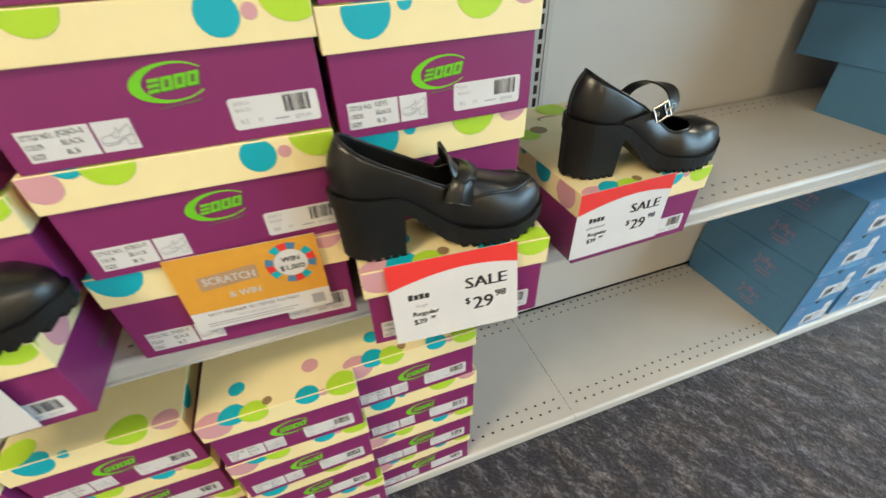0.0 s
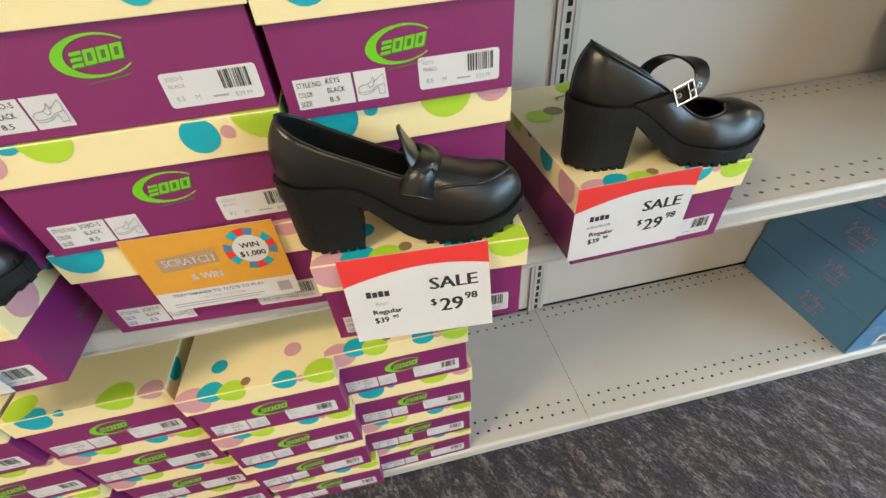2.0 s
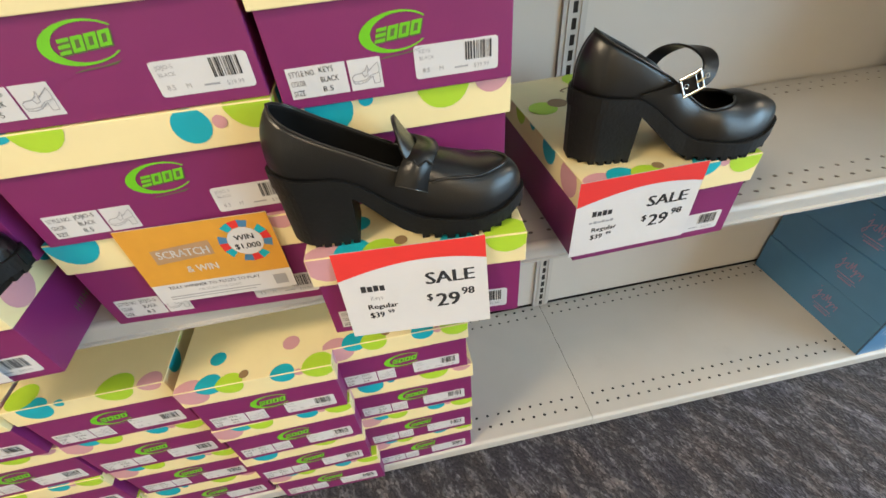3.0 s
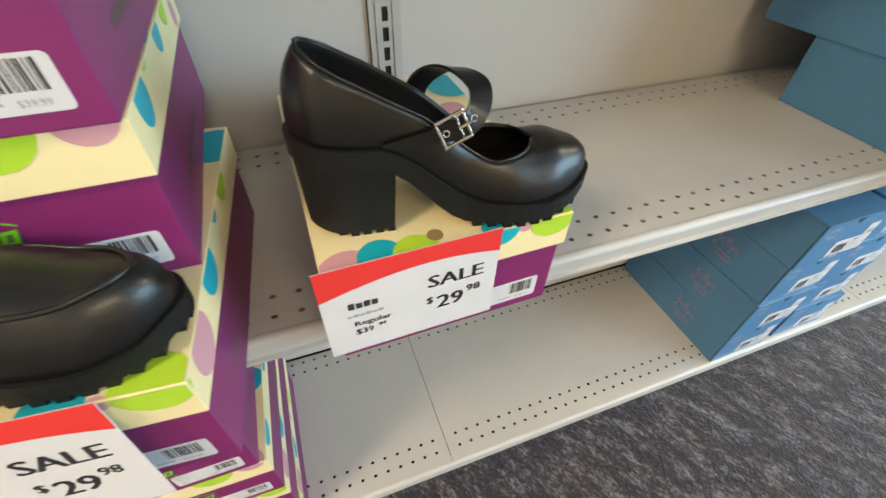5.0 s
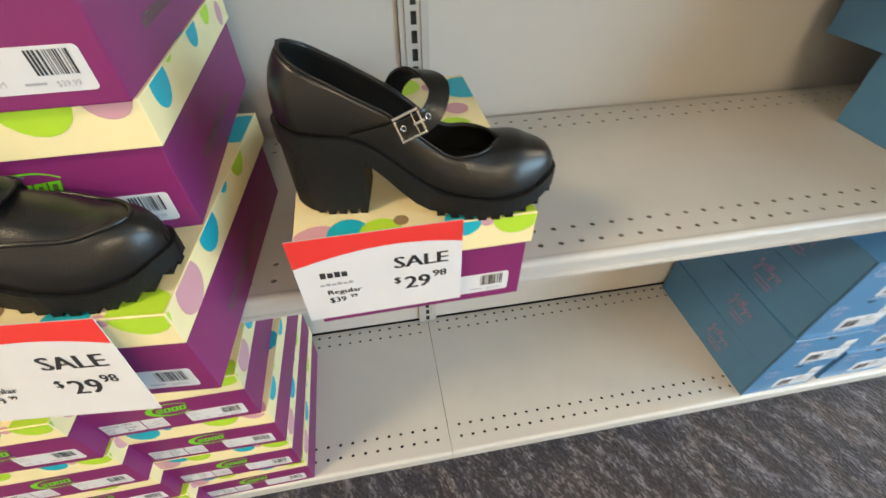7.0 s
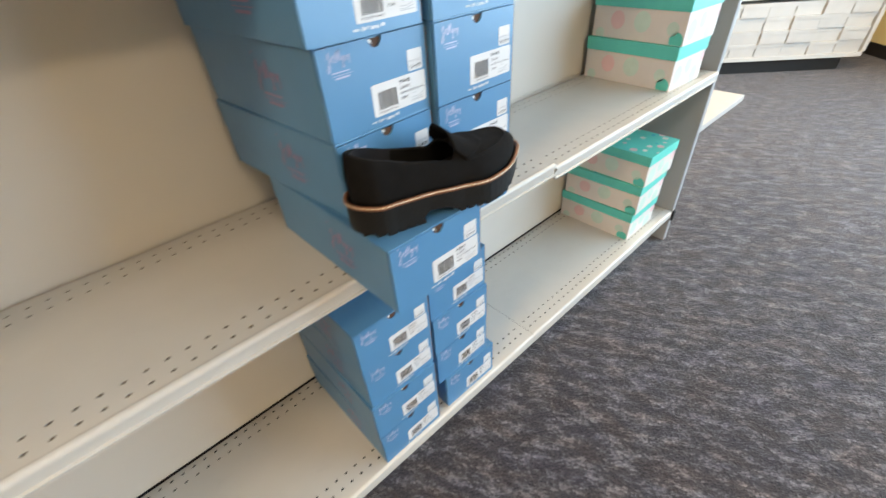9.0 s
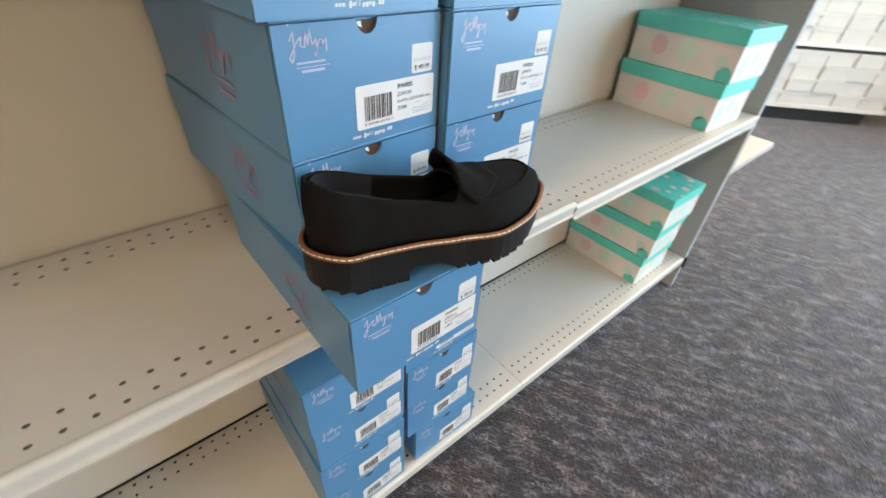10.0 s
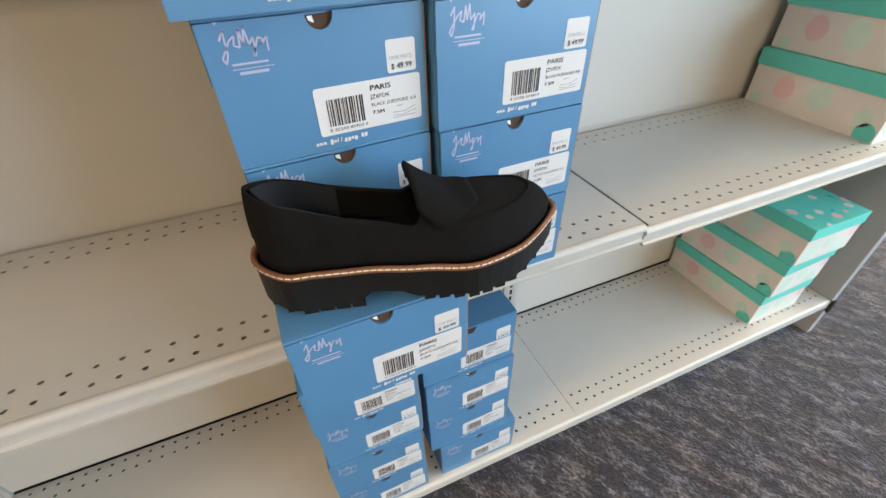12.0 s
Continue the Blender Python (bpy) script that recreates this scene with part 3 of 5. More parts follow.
def purple_box(w, dots, name, seed, height=0.113, label="purple cardboard shoe box with a cream spotted lid", wide=False):
    th = new("shoe_box")
    tagged(th, label, "shoe box", name)
    hw, bw = w / 2, w / 2 - 0.0035
    bm = bmesh.new()
    box(bm, -bw, bw, 0.0035, BOX_D - 0.0035, 0, height - 0.003, bevel=0.0012)
    part("body", bm, PURPLE, th)
    z0, z1 = height - LID_H, height - 0.0005
    bm = bmesh.new()
    box(bm, -hw, hw, 0, BOX_D, z0, z1, bevel=0.001)
    lid = part("lid", bm, CREAM, th, "cream lid with teal, lime and mauve spots")
    inks = [TEALD, LIME, MAUVE, BROWN]
    e, m = 0.00045, 0.0009
    for k, (du, dv, r, col) in enumerate(dots):
        bm = bmesh.new()
        e = 0.00035 + 0.00004 * k
        pe = ellipse(-hw + du, dv, r, r)
        ink(bm, clip(pe, -hw + m, hw - m, -LID_H + m, -m), lambda u, v: (u, -e, z1 + v), 0)
        ink(bm, clip(pe, -hw + m, hw - m, m, BOX_D - m), lambda u, v: (u, v, z1 + e), 0)
        # where a spot runs over the corner it goes on round the side
        ink(bm, clip(pe, hw + m, hw + 0.06, -LID_H + m, -m), lambda u, v: (hw + e, u - hw, z1 + v), 0)
        ink(bm, clip(pe, -hw - 0.06, -hw - m, -LID_H + m, -m)[::-1], lambda u, v: (-hw - e, -hw - u, z1 + v), 0)
        part("spot", bm, inks[col], lid)
    for dy, dv, r, col in (SIDE_DOTS_P if dots is DOTS else SIDE_DOTS):
        pe = clip(ellipse(dy, dv, r, r), m, BOX_D - m, -LID_H + m, -m)
        for sx in (hw + 0.0003, -hw - 0.0003):
            bm = bmesh.new()
            ink(bm, pe, lambda u, v: (sx, u, z1 + v), 0)
            part("spot", bm, inks[col], lid)
    # a curl of brown print on the lid
    bm = bmesh.new()
    for i in range(8):
        a0, a1 = radians(20 + i * 24), radians(20 + (i + 1) * 24)
        ink(bm, [(-0.01 + 0.020 * math.cos(a0), 0.235 + 0.010 * math.sin(a0)), (-0.01 + 0.020 * math.cos(a1), 0.235 + 0.010 * math.sin(a1)), (-0.01 + 0.017 * math.cos(a1), 0.235 + 0.006 * math.sin(a1)), (-0.01 + 0.017 * math.cos(a0), 0.235 + 0.006 * math.sin(a0))], lambda u, v: (u, v, z1 + 0.0011), 0)
    part("curl_print", bm, BROWN, lid)
    yf = 0.0035
    bm = bmesh.new()
    logo(bm, 0.007 if wide else 0.0015, 0.0555 if wide else 0.050, 0.86, on_front(yf - 0.0004))
    part("logo", bm, [GREEN, DGREEN], th, "bright green swoosh emblem")
    # left stickers
    bm = bmesh.new()
    a = -bw + (0.013 if wide else 0.0095)
    slab(bm, rect(a, a + 0.048, 0.0085, 0.0335), on_front(yf - 0.0004), on_front(yf), 0)
    sticker = part("style_sticker", bm, WHITE, th, "white style sticker")
    bm = bmesh.new()
    f = on_front(yf - 0.0007)
    for i, (l1, l2) in enumerate((("STYLE NO.", "JOJO-S" if wide else "KEYS"), ("COLOR", "BLACK"), ("SIZE", "8.5"))):
        write(bm, l1, a + 0.002, 0.0265 - i * 0.0078, 0.0062, f, 0, width=0.005 * len(l1) * 0.47)
        write(bm, l2, a + 0.026, 0.0275 - i * 0.0078, 0.0062, f, 0, width=0.005 * len(l2) * 0.6)
    part("lettering", bm, INK, sticker)
    bm = bmesh.new()
    a = a + 0.050
    slab(bm, rect(a, a + 0.027, 0.0085, 0.0335), on_front(yf - 0.0004), on_front(yf), 0)
    sticker = part("picture_sticker", bm, WHITE, th, "white sticker with a small shoe drawing")
    bm = bmesh.new()
    heeled_drawing(bm, a + 0.0005, 0.0085, 0.026, f)
    part("drawing", bm, GREY, sticker)
    bm = bmesh.new()
    a = bw - (0.0795 if wide else 0.0860)
    slab(bm, rounded(a, a + 0.073, 0.010, 0.037, 0.003), on_front(yf - 0.0004), on_front(yf), 0)
    sticker = part("price_sticker", bm, WHITE, th, "white price sticker with a barcode")
    bm = bmesh.new()
    write(bm, "BLACK", a + 0.004, 0.0255, 0.0042, f, 0)
    write(bm, "8.5     M", a + 0.006, 0.0150, 0.0055, f, 0)
    write(bm, "$39.99", a + 0.051, 0.0135, 0.0050, f, 0)
    write(bm, "JOJO-S" if wide else "KEYS", a + 0.004, 0.0310, 0.0045, f, 0)
    ink(bm, rect(a + 0.034, a + 0.046, 0.0150, 0.0165), f, 0)
    part("lettering", bm, GREY, sticker)
    bm = bmesh.new()
    barcode(bm, a + 0.044, a + 0.067, 0.0205, 0.0350, f, 0, seed)
    tagged(part("barcode", bm, INK, sticker), kind="stuff")
    # printed side line
    bm = bmesh.new()
    for i in range(13):
        y0 = 0.07 + i * 0.0098
        for u0, u1, v0, v1 in ((0.0, 0.0016, 0.023, 0.0315), (0.0050, 0.0066, 0.023, 0.0315), (0.0016, 0.0050, 0.0300 if i % 2 else 0.0265, 0.0315 if i % 2 else 0.0280)):
            ink(bm, rect(y0 + u0, y0 + u1, v0, v1), lambda u, v: (bw + 0.0004, u, v), 0)
    part("side_print", bm, DGREEN, th, "faint dark green print")
    return th


def at(ob, x, y, z, rz=0.0, dx=0.0):
    ob.matrix_basis = pose(x, y, z, 0, 0, rz)
    return ob


STD = purple_box(0.208, DOTS, "purple shoe boxes", 3)
STD2 = purple_box(0.208, DOTS_B, "purple shoe boxes", 5)
WIDE = purple_box(0.250, DOTS_W, "purple shoe boxes", 7, label="wide purple cardboard shoe box with a cream spotted lid", wide=True)
WIDE2 = purple_box(0.250, DOTS_WB, "purple shoe boxes", 9, label="wide purple cardboard shoe box with a cream spotted lid", wide=True)
PH = 0.1132
# the pulled-out box under the loafer
at(STD, -0.336, -0.102, SHELF_Z, -4.5)
STD["label"] = "purple shoe box pulled forward, with a cream spotted lid"
# stack behind the loafer
SH = 0.1125
at(STD2, -0.327, -0.022, SHELF_Z + SH, 1.0)
copy_thing(STD2, pose(-0.325, -0.030, SHELF_Z + 2 * SH, 0, 0, 1.0))
copy_thing(STD2, pose(-0.324, -0.029, SHELF_Z + 3 * SH, 0, 0, 0.5))
# wide boxes beside them; the lowest is a taller one
at(WIDE, -0.558, -0.030, SHELF_Z + 0.1265, -0.8)
WIDE2.matrix_basis = pose(-0.568, -0.026, SHELF_Z, 0, 0, -3.5) @ Matrix.Diagonal((1, 1, 1.115, 1))
copy_thing(WIDE, pose(-0.555, -0.031, SHELF_Z + 0.1265 + PH, 0, 0, -0.2))
copy_thing(WIDE, pose(-0.553, -0.030, SHELF_Z + 0.1265 + 2 * PH, 0, 0, 0.6))
# far stack with a pulled-out box
copy_thing(STD, pose(-0.826, -0.075, SHELF_Z, 0, 0, 0.5))
for k in (1, 2, 3):
    copy_thing(STD, pose(-0.800, -0.028, SHELF_Z + k * PH, 0, 0, 0.5 * k))
# under the buckle shoe
b2 = copy_thing(STD, pose(-0.047, -0.053, SHELF_Z, 0, 0, 1))
b2["label"] = "single purple shoe box with a cream spotted lid on the shelf"
# stacks on the deck
for cx, cy, n, seed in ((-0.377, -0.006, 4, 1), (-0.576, -0.028, 4, 2), (-0.799, -0.004, 4, 3), (-1.014, -0.004, 4, 4)):
    r = random.Random(seed)
    for k in range(n):
        src = STD if (k + seed) % 3 else STD2
        copy_thing(src, pose(cx + r.uniform(-0.004, 0.004), cy - 0.006 * k + r.uniform(-0.003, 0.003), DECK + k * PH, 0, 0, r.uniform(-1.2, 1.2)))

# ---- sale cards ----


def sale_card(label, small):
    th = new("sale_card")
    tagged(th, label, "sale sign", "sale cards")
    w, h = 0.147, 0.104
    bm = bmesh.new()
    slab(bm, rect(0, w, 0, h), on_front(-0.0006), on_front(0), 0)
    part("card", bm, WHITE, th)
    f = on_front(-0.0009)
    # red header with an arched lower edge
    bm = bmesh.new()
    n = 18
    edge = [(w * i / n, h - 0.0345 + 0.0175 * math.sin(math.pi * (0.05 + 0.75 * i / n))) for i in range(n + 1)]
    lower = [bm.verts.new(f(*p)) for p in edge]
    upper = [bm.verts.new(f(p[0], h)) for p in edge]
    for i in range(n):
        bm.faces.new((lower[i], lower[i + 1], upper[i + 1], upper[i]))
    part("header", bm, RED, th, "red printed header")
    bm = bmesh.new()
    write(bm, "SALE", 0.084, 0.0565, 0.0200, f, 0, width=0.049, bold=0.0015)
    part("word", bm, INK, th)
    bm = bmesh.new()
    write(bm, "$", 0.083, 0.036, 0.012, f, 0, bold=0.0009)
    write(bm, "29", 0.092, 0.027, 0.0235, f, 0, width=0.024, bold=0.0016)
    write(bm, "98", 0.119, 0.0385, 0.0125, f, 0, width=0.0130, bold=0.0009)
    part("price", bm, INK, th)
    bm = bmesh.new()
    for i, k in enumerate((1.0, 0.85, 0.95, 0.85)):
        ink(bm, rect(0.020 + i * 0.0062, 0.0250 + i * 0.0062, 0.056, 0.056 + 0.0075 * k), f, 0)
    if small:
        write(bm, small, 0.027, 0.0455, 0.0068, f, 1)
    else:
        for i in range(6):
            ink(bm, rect(0.018 + i * 0.005, 0.0222 + i * 0.005, 0.0460, 0.0485 + 0.001 * (i % 2)), f, 1)
    write(bm, "Regular", 0.022, 0.034, 0.0085, f, 0, width=0.031, bold=0.0006)
    write(bm, "$39", 0.022, 0.0225, 0.0100, f, 0, bold=0.0006)
    write(bm, "99", 0.0415, 0.0262, 0.0066, f, 0, bold=0.0004)
    part("small_print", bm, [INK, GREY], th)
    return th


c1 = sale_card("white and red sale card on a pulled-out box", "Keys")
c1.matrix_basis = pose(-0.414, -0.1105, 0.7310, 0, 0, -6) @ pose(0, 0, 0, -8, -1.5, 0) @ Matrix.Diagonal((0.97, 1, 1, 1))
c2 = sale_card("white and red sale card on a single box", "")
c2.matrix_basis = pose(-0.157, -0.0565, 0.7310, 0, 0, 1)
copy_thing(c1, pose(-0.910, -0.0785, 0.727, 0, 0, 0.5))

# scratch card
sc = new("scratch_card")
tagged(sc, "orange and white prize scratch card propped on a box", "card")
W, H = 0.148, 0.101
f, g2, g3 = on_front(-0.0009), on_front(-0.0012), on_front(-0.0015)
bm = bmesh.new()
slab(bm, rect(0, W, 0, H), on_front(-0.0006), on_front(0), 0)
part("card", bm, WHITE, sc)
bm = bmesh.new()
ink(bm, rect(0, W, 0.027, H), f, 0)
part("orange_panel", bm, ORANGE, sc, "orange printed panel")
bm = bmesh.new()
ink(bm, [(0.022, 0.055), (0.082, 0.060), (0.082, 0.078), (0.022, 0.073)], g2, 0)
part("scratch_strip", bm, TAN, sc, "tan scratch-off strip")
bm = bmesh.new()
write(bm, "SCRATCH", 0.026, 0.0620, 0.0135, g3, 0, width=0.052, bold=0.0006)
write(bm, "& WIN", 0.046, 0.040, 0.0125, g2, 1, width=0.032, bold=0.0006)
part("title", bm, [WHITE, WHITE], sc)
bm = bmesh.new()
for i in range(16):
    a0, a1 = 2 * math.pi * i / 16, 2 * math.pi * (i + 1) / 16
    ink(bm, [(0.117 + r * math.cos(a), 0.070 + r * math.sin(a)) for r, a in ((0.018, a0), (0.0265, a0), (0.0265, a1), (0.018, a1))], g2, i % 4)
ink(bm, ellipse(0.117, 0.070, 0.0175, 0.0175), g2, 4)
part("prize_wheel", bm, [RED, TEALD, ORANGE, BLUE, WHITE], sc, "many-coloured prize wheel")
bm = bmesh.new()
write(bm, "WIN", 0.1075, 0.072, 0.0095, g3, 0, width=0.019, bold=0.0004)
write(bm, "$1,000", 0.104, 0.061, 0.0095, g3, 0, width=0.026, bold=0.0004)
part("prize", bm, INK, sc)
bm = bmesh.new()
write(bm, "TEXT WINNER TO 727275 TO PLAY", 0.016, 0.0195, 0.0058, f, 0, width=0.098)
write(bm, "OR SCAN THE CODE", 0.045, 0.0125, 0.0048, f, 1, width=0.046)
ink(bm, rect(0.012, 0.110, 0.0080, 0.0094), f, 1)
ink(bm, rect(0.012, 0.104, 0.0045, 0.0058), f, 1)
ink(bm, rect(0.127, 0.141, 0.006, 0.020), f, 1)
part("small_print", bm, [INK, GREY], sc)
sc.matrix_basis = pose(-0.620, -0.0285, 0.7500, 0, 0, -3.5) @ pose(0, 0, 0, -1.5, -0.5, 0)

# ---- blue shoe boxes ----
BH, BW, BD = 0.1105, 0.168, 0.328


def squiggle(bm, u, v, k, to3, mat):
    """A loose handwritten mark."""
    pts = [(0, 0.4), (0.12, 0.62), (0.10, 0.1), (0.02, -0.1), (-0.04, 0.02), (0.2, 0.38), (0.34, 0.5), (0.28, 0.28), (0.40, 0.22), (0.46, 0.62), (0.50, 0.26), (0.58, 0.66), (0.62, 0.26), (0.74, 0.42), (0.72, 0.02), (0.66, 0.0), (0.84, 0.4), (0.94, 0.36), (0.90, 0.22), (1.04, 0.42), (1.02, 0.08)]
    t = 0.021 * k
    for a, b in zip(pts, pts[1:]):
        d = Vector((b[0] - a[0], b[1] - a[1])).normalized() * t
        p, q = (u + a[0] * k, v + a[1] * k), (u + b[0] * k, v + b[1] * k)
        ink(bm, [(p[0] + d.y, p[1] - d.x), (q[0] + d.y, q[1] - d.x), (q[0] - d.y, q[1] + d.x), (p[0] - d.y, p[1] + d.x)], to3, mat)
    ink(bm, [(u - 0.03 * k, v + 0.80 * k), (u + 0.02 * k, v + 0.72 * k), (u + 0.08 * k, v + 0.82 * k), (u + 0.02 * k, v + 0.79 * k)], to3, mat)
    ink(bm, rect(u + 0.12 * k, u + 0.96 * k, v - 0.16 * k, v - 0.11 * k), to3, mat)
    ink(bm, rect(u + 0.10 * k, u + 1.08 * k, v - 0.255 * k, v - 0.235 * k), to3, mat)
    ink(bm, rect(u + 0.24 * k, u + 0.92 * k, v - 0.38 * k, v - 0.31 * k), to3, mat)


def blue_box():
    th = new("shoe_box")
    tagged(th, "blue cardboard shoe box with white barcode stickers", "shoe box", "blue shoe boxes")
    w = BW / 2
    bm = bmesh.new()
    box(bm, -w, w, 0.0045, BD, 0, BH - 0.0035, bevel=0.0012)
    part("body", bm, [BLUE], th)
    bm = bmesh.new()
    box(bm, -w + 0.002, w - 0.002, 0.0030, 0.0043, 0.002, BH - 0.006)
    part("inner_flap", bm, BLUEIN, th, "raw brown card inside the finger hole")
    # front flap with a half-round finger hole in its upper edge
    bm = bmesh.new()
    hr = 0.0105
    slabs = [[(-w, 0), (-hr, 0), (-hr, BH - 0.004), (-w, BH - 0.004)], [(hr, 0), (w, 0), (w, BH - 0.004), (hr, BH - 0.004)]]
    for s in slabs:
        slab(bm, s, on_front(0), on_front(0.0028))
    arc = [(-hr * math.cos(radians(a)), BH - 0.004 - hr * 1.15 * math.sin(radians(a))) for a in range(0, 181, 15)]
    for p, q in zip(arc, arc[1:]):
        slab(bm, [(p[0], 0), (q[0], 0), q, p], on_front(0), on_front(0.0028))
    bmesh.ops.remove_doubles(bm, verts=bm.verts, dist=0.00001)
    part("front_flap", bm, [BLUE], th)
    # lid
    bm = bmesh.new()
    box(bm, -w - 0.0008, w + 0.0008, 0.0002, BD + 0.001, BH - 0.0033, BH - 0.0005, bevel=0.0009)
    box(bm, w - 0.0002, w + 0.0010, 0.004, BD, BH - 0.045, BH - 0.0034)
    box(bm, -w - 0.0010, -w + 0.0002, 0.004, BD, BH - 0.045, BH - 0.0034)
    part("lid", bm, [BLUE], th)
    bm = bmesh.new()
    ink(bm, [(-0.0085, BH - 0.0065), (-0.0075, BH - 0.0095), (-0.0035, BH - 0.0115), (-0.0045, BH - 0.0065)], on_front(0.0027), 0)
    part("tissue", bm, TISSUE, th, "white tissue paper in the finger hole")
    f0, f1, f2 = on_front(-0.0004), on_front(0), on_front(-0.0007)
    bm = bmesh.new()
    squiggle(bm, -w + 0.013, 0.083, 0.030, f0, 0)
    tagged(part("emblem", bm, PINK, th, "pale pink foil scribble emblem"), kind="stuff")
    bm = bmesh.new()
    for i in range(15):
        a = -w + 0.062 + i * 0.0031
        lo_v = 0.0050 if i in (4, 8, 9, 11) else 0.0062
        hi_v = 0.0068 if i in (3, 12) else 0.0098 if i in (4, 6, 7, 13, 14) else 0.0086
        b = a + (0.0009 if i in (3, 6, 7, 12) else 0.0025)
        ink(bm, [(a, lo_v), (b, lo_v), (b + 0.0004, hi_v), (a + 0.0004, hi_v)], f0, 0)
    part("print_line", bm, WHITE, th)
    bm = bmesh.new()
    a, b = -w + 0.068, 0.013
    slab(bm, rounded(a, a + 0.094, b, b + 0.040, 0.0025), f0, f1, 0)
    sticker = part("barcode_sticker", bm, WHITE, th, "white barcode sticker")
    bm = bmesh.new()
    barcode(bm, a + 0.009, a + 0.041, b + 0.0075, b + 0.030, f2, 0, 11)
    tagged(part("barcode", bm, INK, sticker), kind="stuff")
    bm = bmesh.new()
    write(bm, "8 50248 05400 0", a + 0.008, b + 0.003, 0.0038, f2, 0, width=0.034)
    write(bm, "PARIS", a + 0.047, b + 0.0315, 0.0062, f2, 0, width=0.019, bold=0.0003)
    write(bm, "JZ6FDK", a + 0.047, b + 0.0245, 0.0050, f2, 0, width=0.018)
    write(bm, "BLACK SUEDELIKE  6/8", a + 0.047, b + 0.0180, 0.0042, f2, 0, width=0.042)
    write(bm, "7.5M", a + 0.047, b + 0.0110, 0.0048, f2, 0, width=0.011, bold=0.0003)
    part("lettering", bm, INK, sticker)
    bm = bmesh.new()
    for p, q in (((0.066, 0.0065), (0.075, 0.0055)), ((0.075, 0.0055), (0.089, 0.0085)), ((0.066, 0.0090), (0.078, 0.0085)), ((0.078, 0.0085), (0.088, 0.0120)), ((0.066, 0.0040), (0.088, 0.0045)), ((0.070, 0.0140), (0.076, 0.0145))):
        ink(bm, [(a + p[0], b + p[1]), (a + q[0], b + q[1]), (a + q[0], b + q[1] + 0.0007), (a + p[0], b + p[1] + 0.0007)], f2, 0)
    part("drawing", bm, GREY, sticker)
    bm = bmesh.new()
    a, b = w - 0.035, 0.0555
    slab(bm, rounded(a, a + 0.026, b, b + 0.026, 0.002), f0, f1, 0)
    sticker = part("price_sticker", bm, WHITE, th, "white price sticker")
    bm = bmesh.new()
    write(bm, "OUR PRICE", a + 0.002, b + 0.0105, 0.0045, f2, 1, width=0.021)
    write(bm, "$ 49.99", a + 0.003, b + 0.0030, 0.0065, f2, 0, width=0.019, bold=0.0002)
    part("lettering", bm, [INK, GREY], sticker)
    bm = bmesh.new()
    squiggle(bm, 0.150, 0.048, 0.055, lambda u, v: (-w - 0.0013, 0.30 - u, v), 0)
    tagged(part("side_print", bm, PINKS, th, "faded pink scribble on the side"), kind="stuff")
    bm = bmesh.new()
    box(bm, w + 0.0001, w + 0.0014, 0.0005, 0.0034, 0.001, BH - 0.006)
    part("raw_edge", bm, RAWCARD, th, "raw brown card edge of the flap")
    return th


BLU = blue_box()
# pulled-out bottom box that carries the shoe
at(BLU, 0.775, -0.117, SHELF_Z, 1)
BLU["label"] = "blue shoe box pulled forward, with white barcode stickers"


def blue_at(x, y, z, rz=0.0):
    ob = copy_thing(BLU, pose(x, y, z, 0, 0, rz))
    ob["label"] = "blue cardboard shoe box with white barcode stickers"
    return ob


blue_at(0.783, -0.018, SHELF_Z + BH, 4.8)
blue_at(0.782, -0.018, SHELF_Z + 2 * BH, 4.2)
blue_at(0.771, -0.026, SHELF_Z + 3 * BH, 4.0)
blue_at(0.961, -0.014, SHELF_Z, 0.3)
blue_at(0.959, -0.018, SHELF_Z + BH, 1.6)
blue_at(0.956, -0.021, SHELF_Z + 2 * BH, 2.0)
blue_at(0.954, -0.022, SHELF_Z + 3 * BH, 2.4)
for k in range(4):
    blue_at(0.752 + (0, -0.003, 0.001, -0.002)[k], 0.004 - (0, 0.002, -0.003, 0.001)[k], DECK + k * BH, (0.5, -0.4, 0.6, -0.3)[k])
    blue_at((0.955, 0.936, 0.934, 0.932)[k], (0.008, 0.014, 0.012, 0.016)[k], DECK + k * BH, (-0.4, 0.5, 0, 0.4)[k])

# ---- teal and white shoe boxes ----


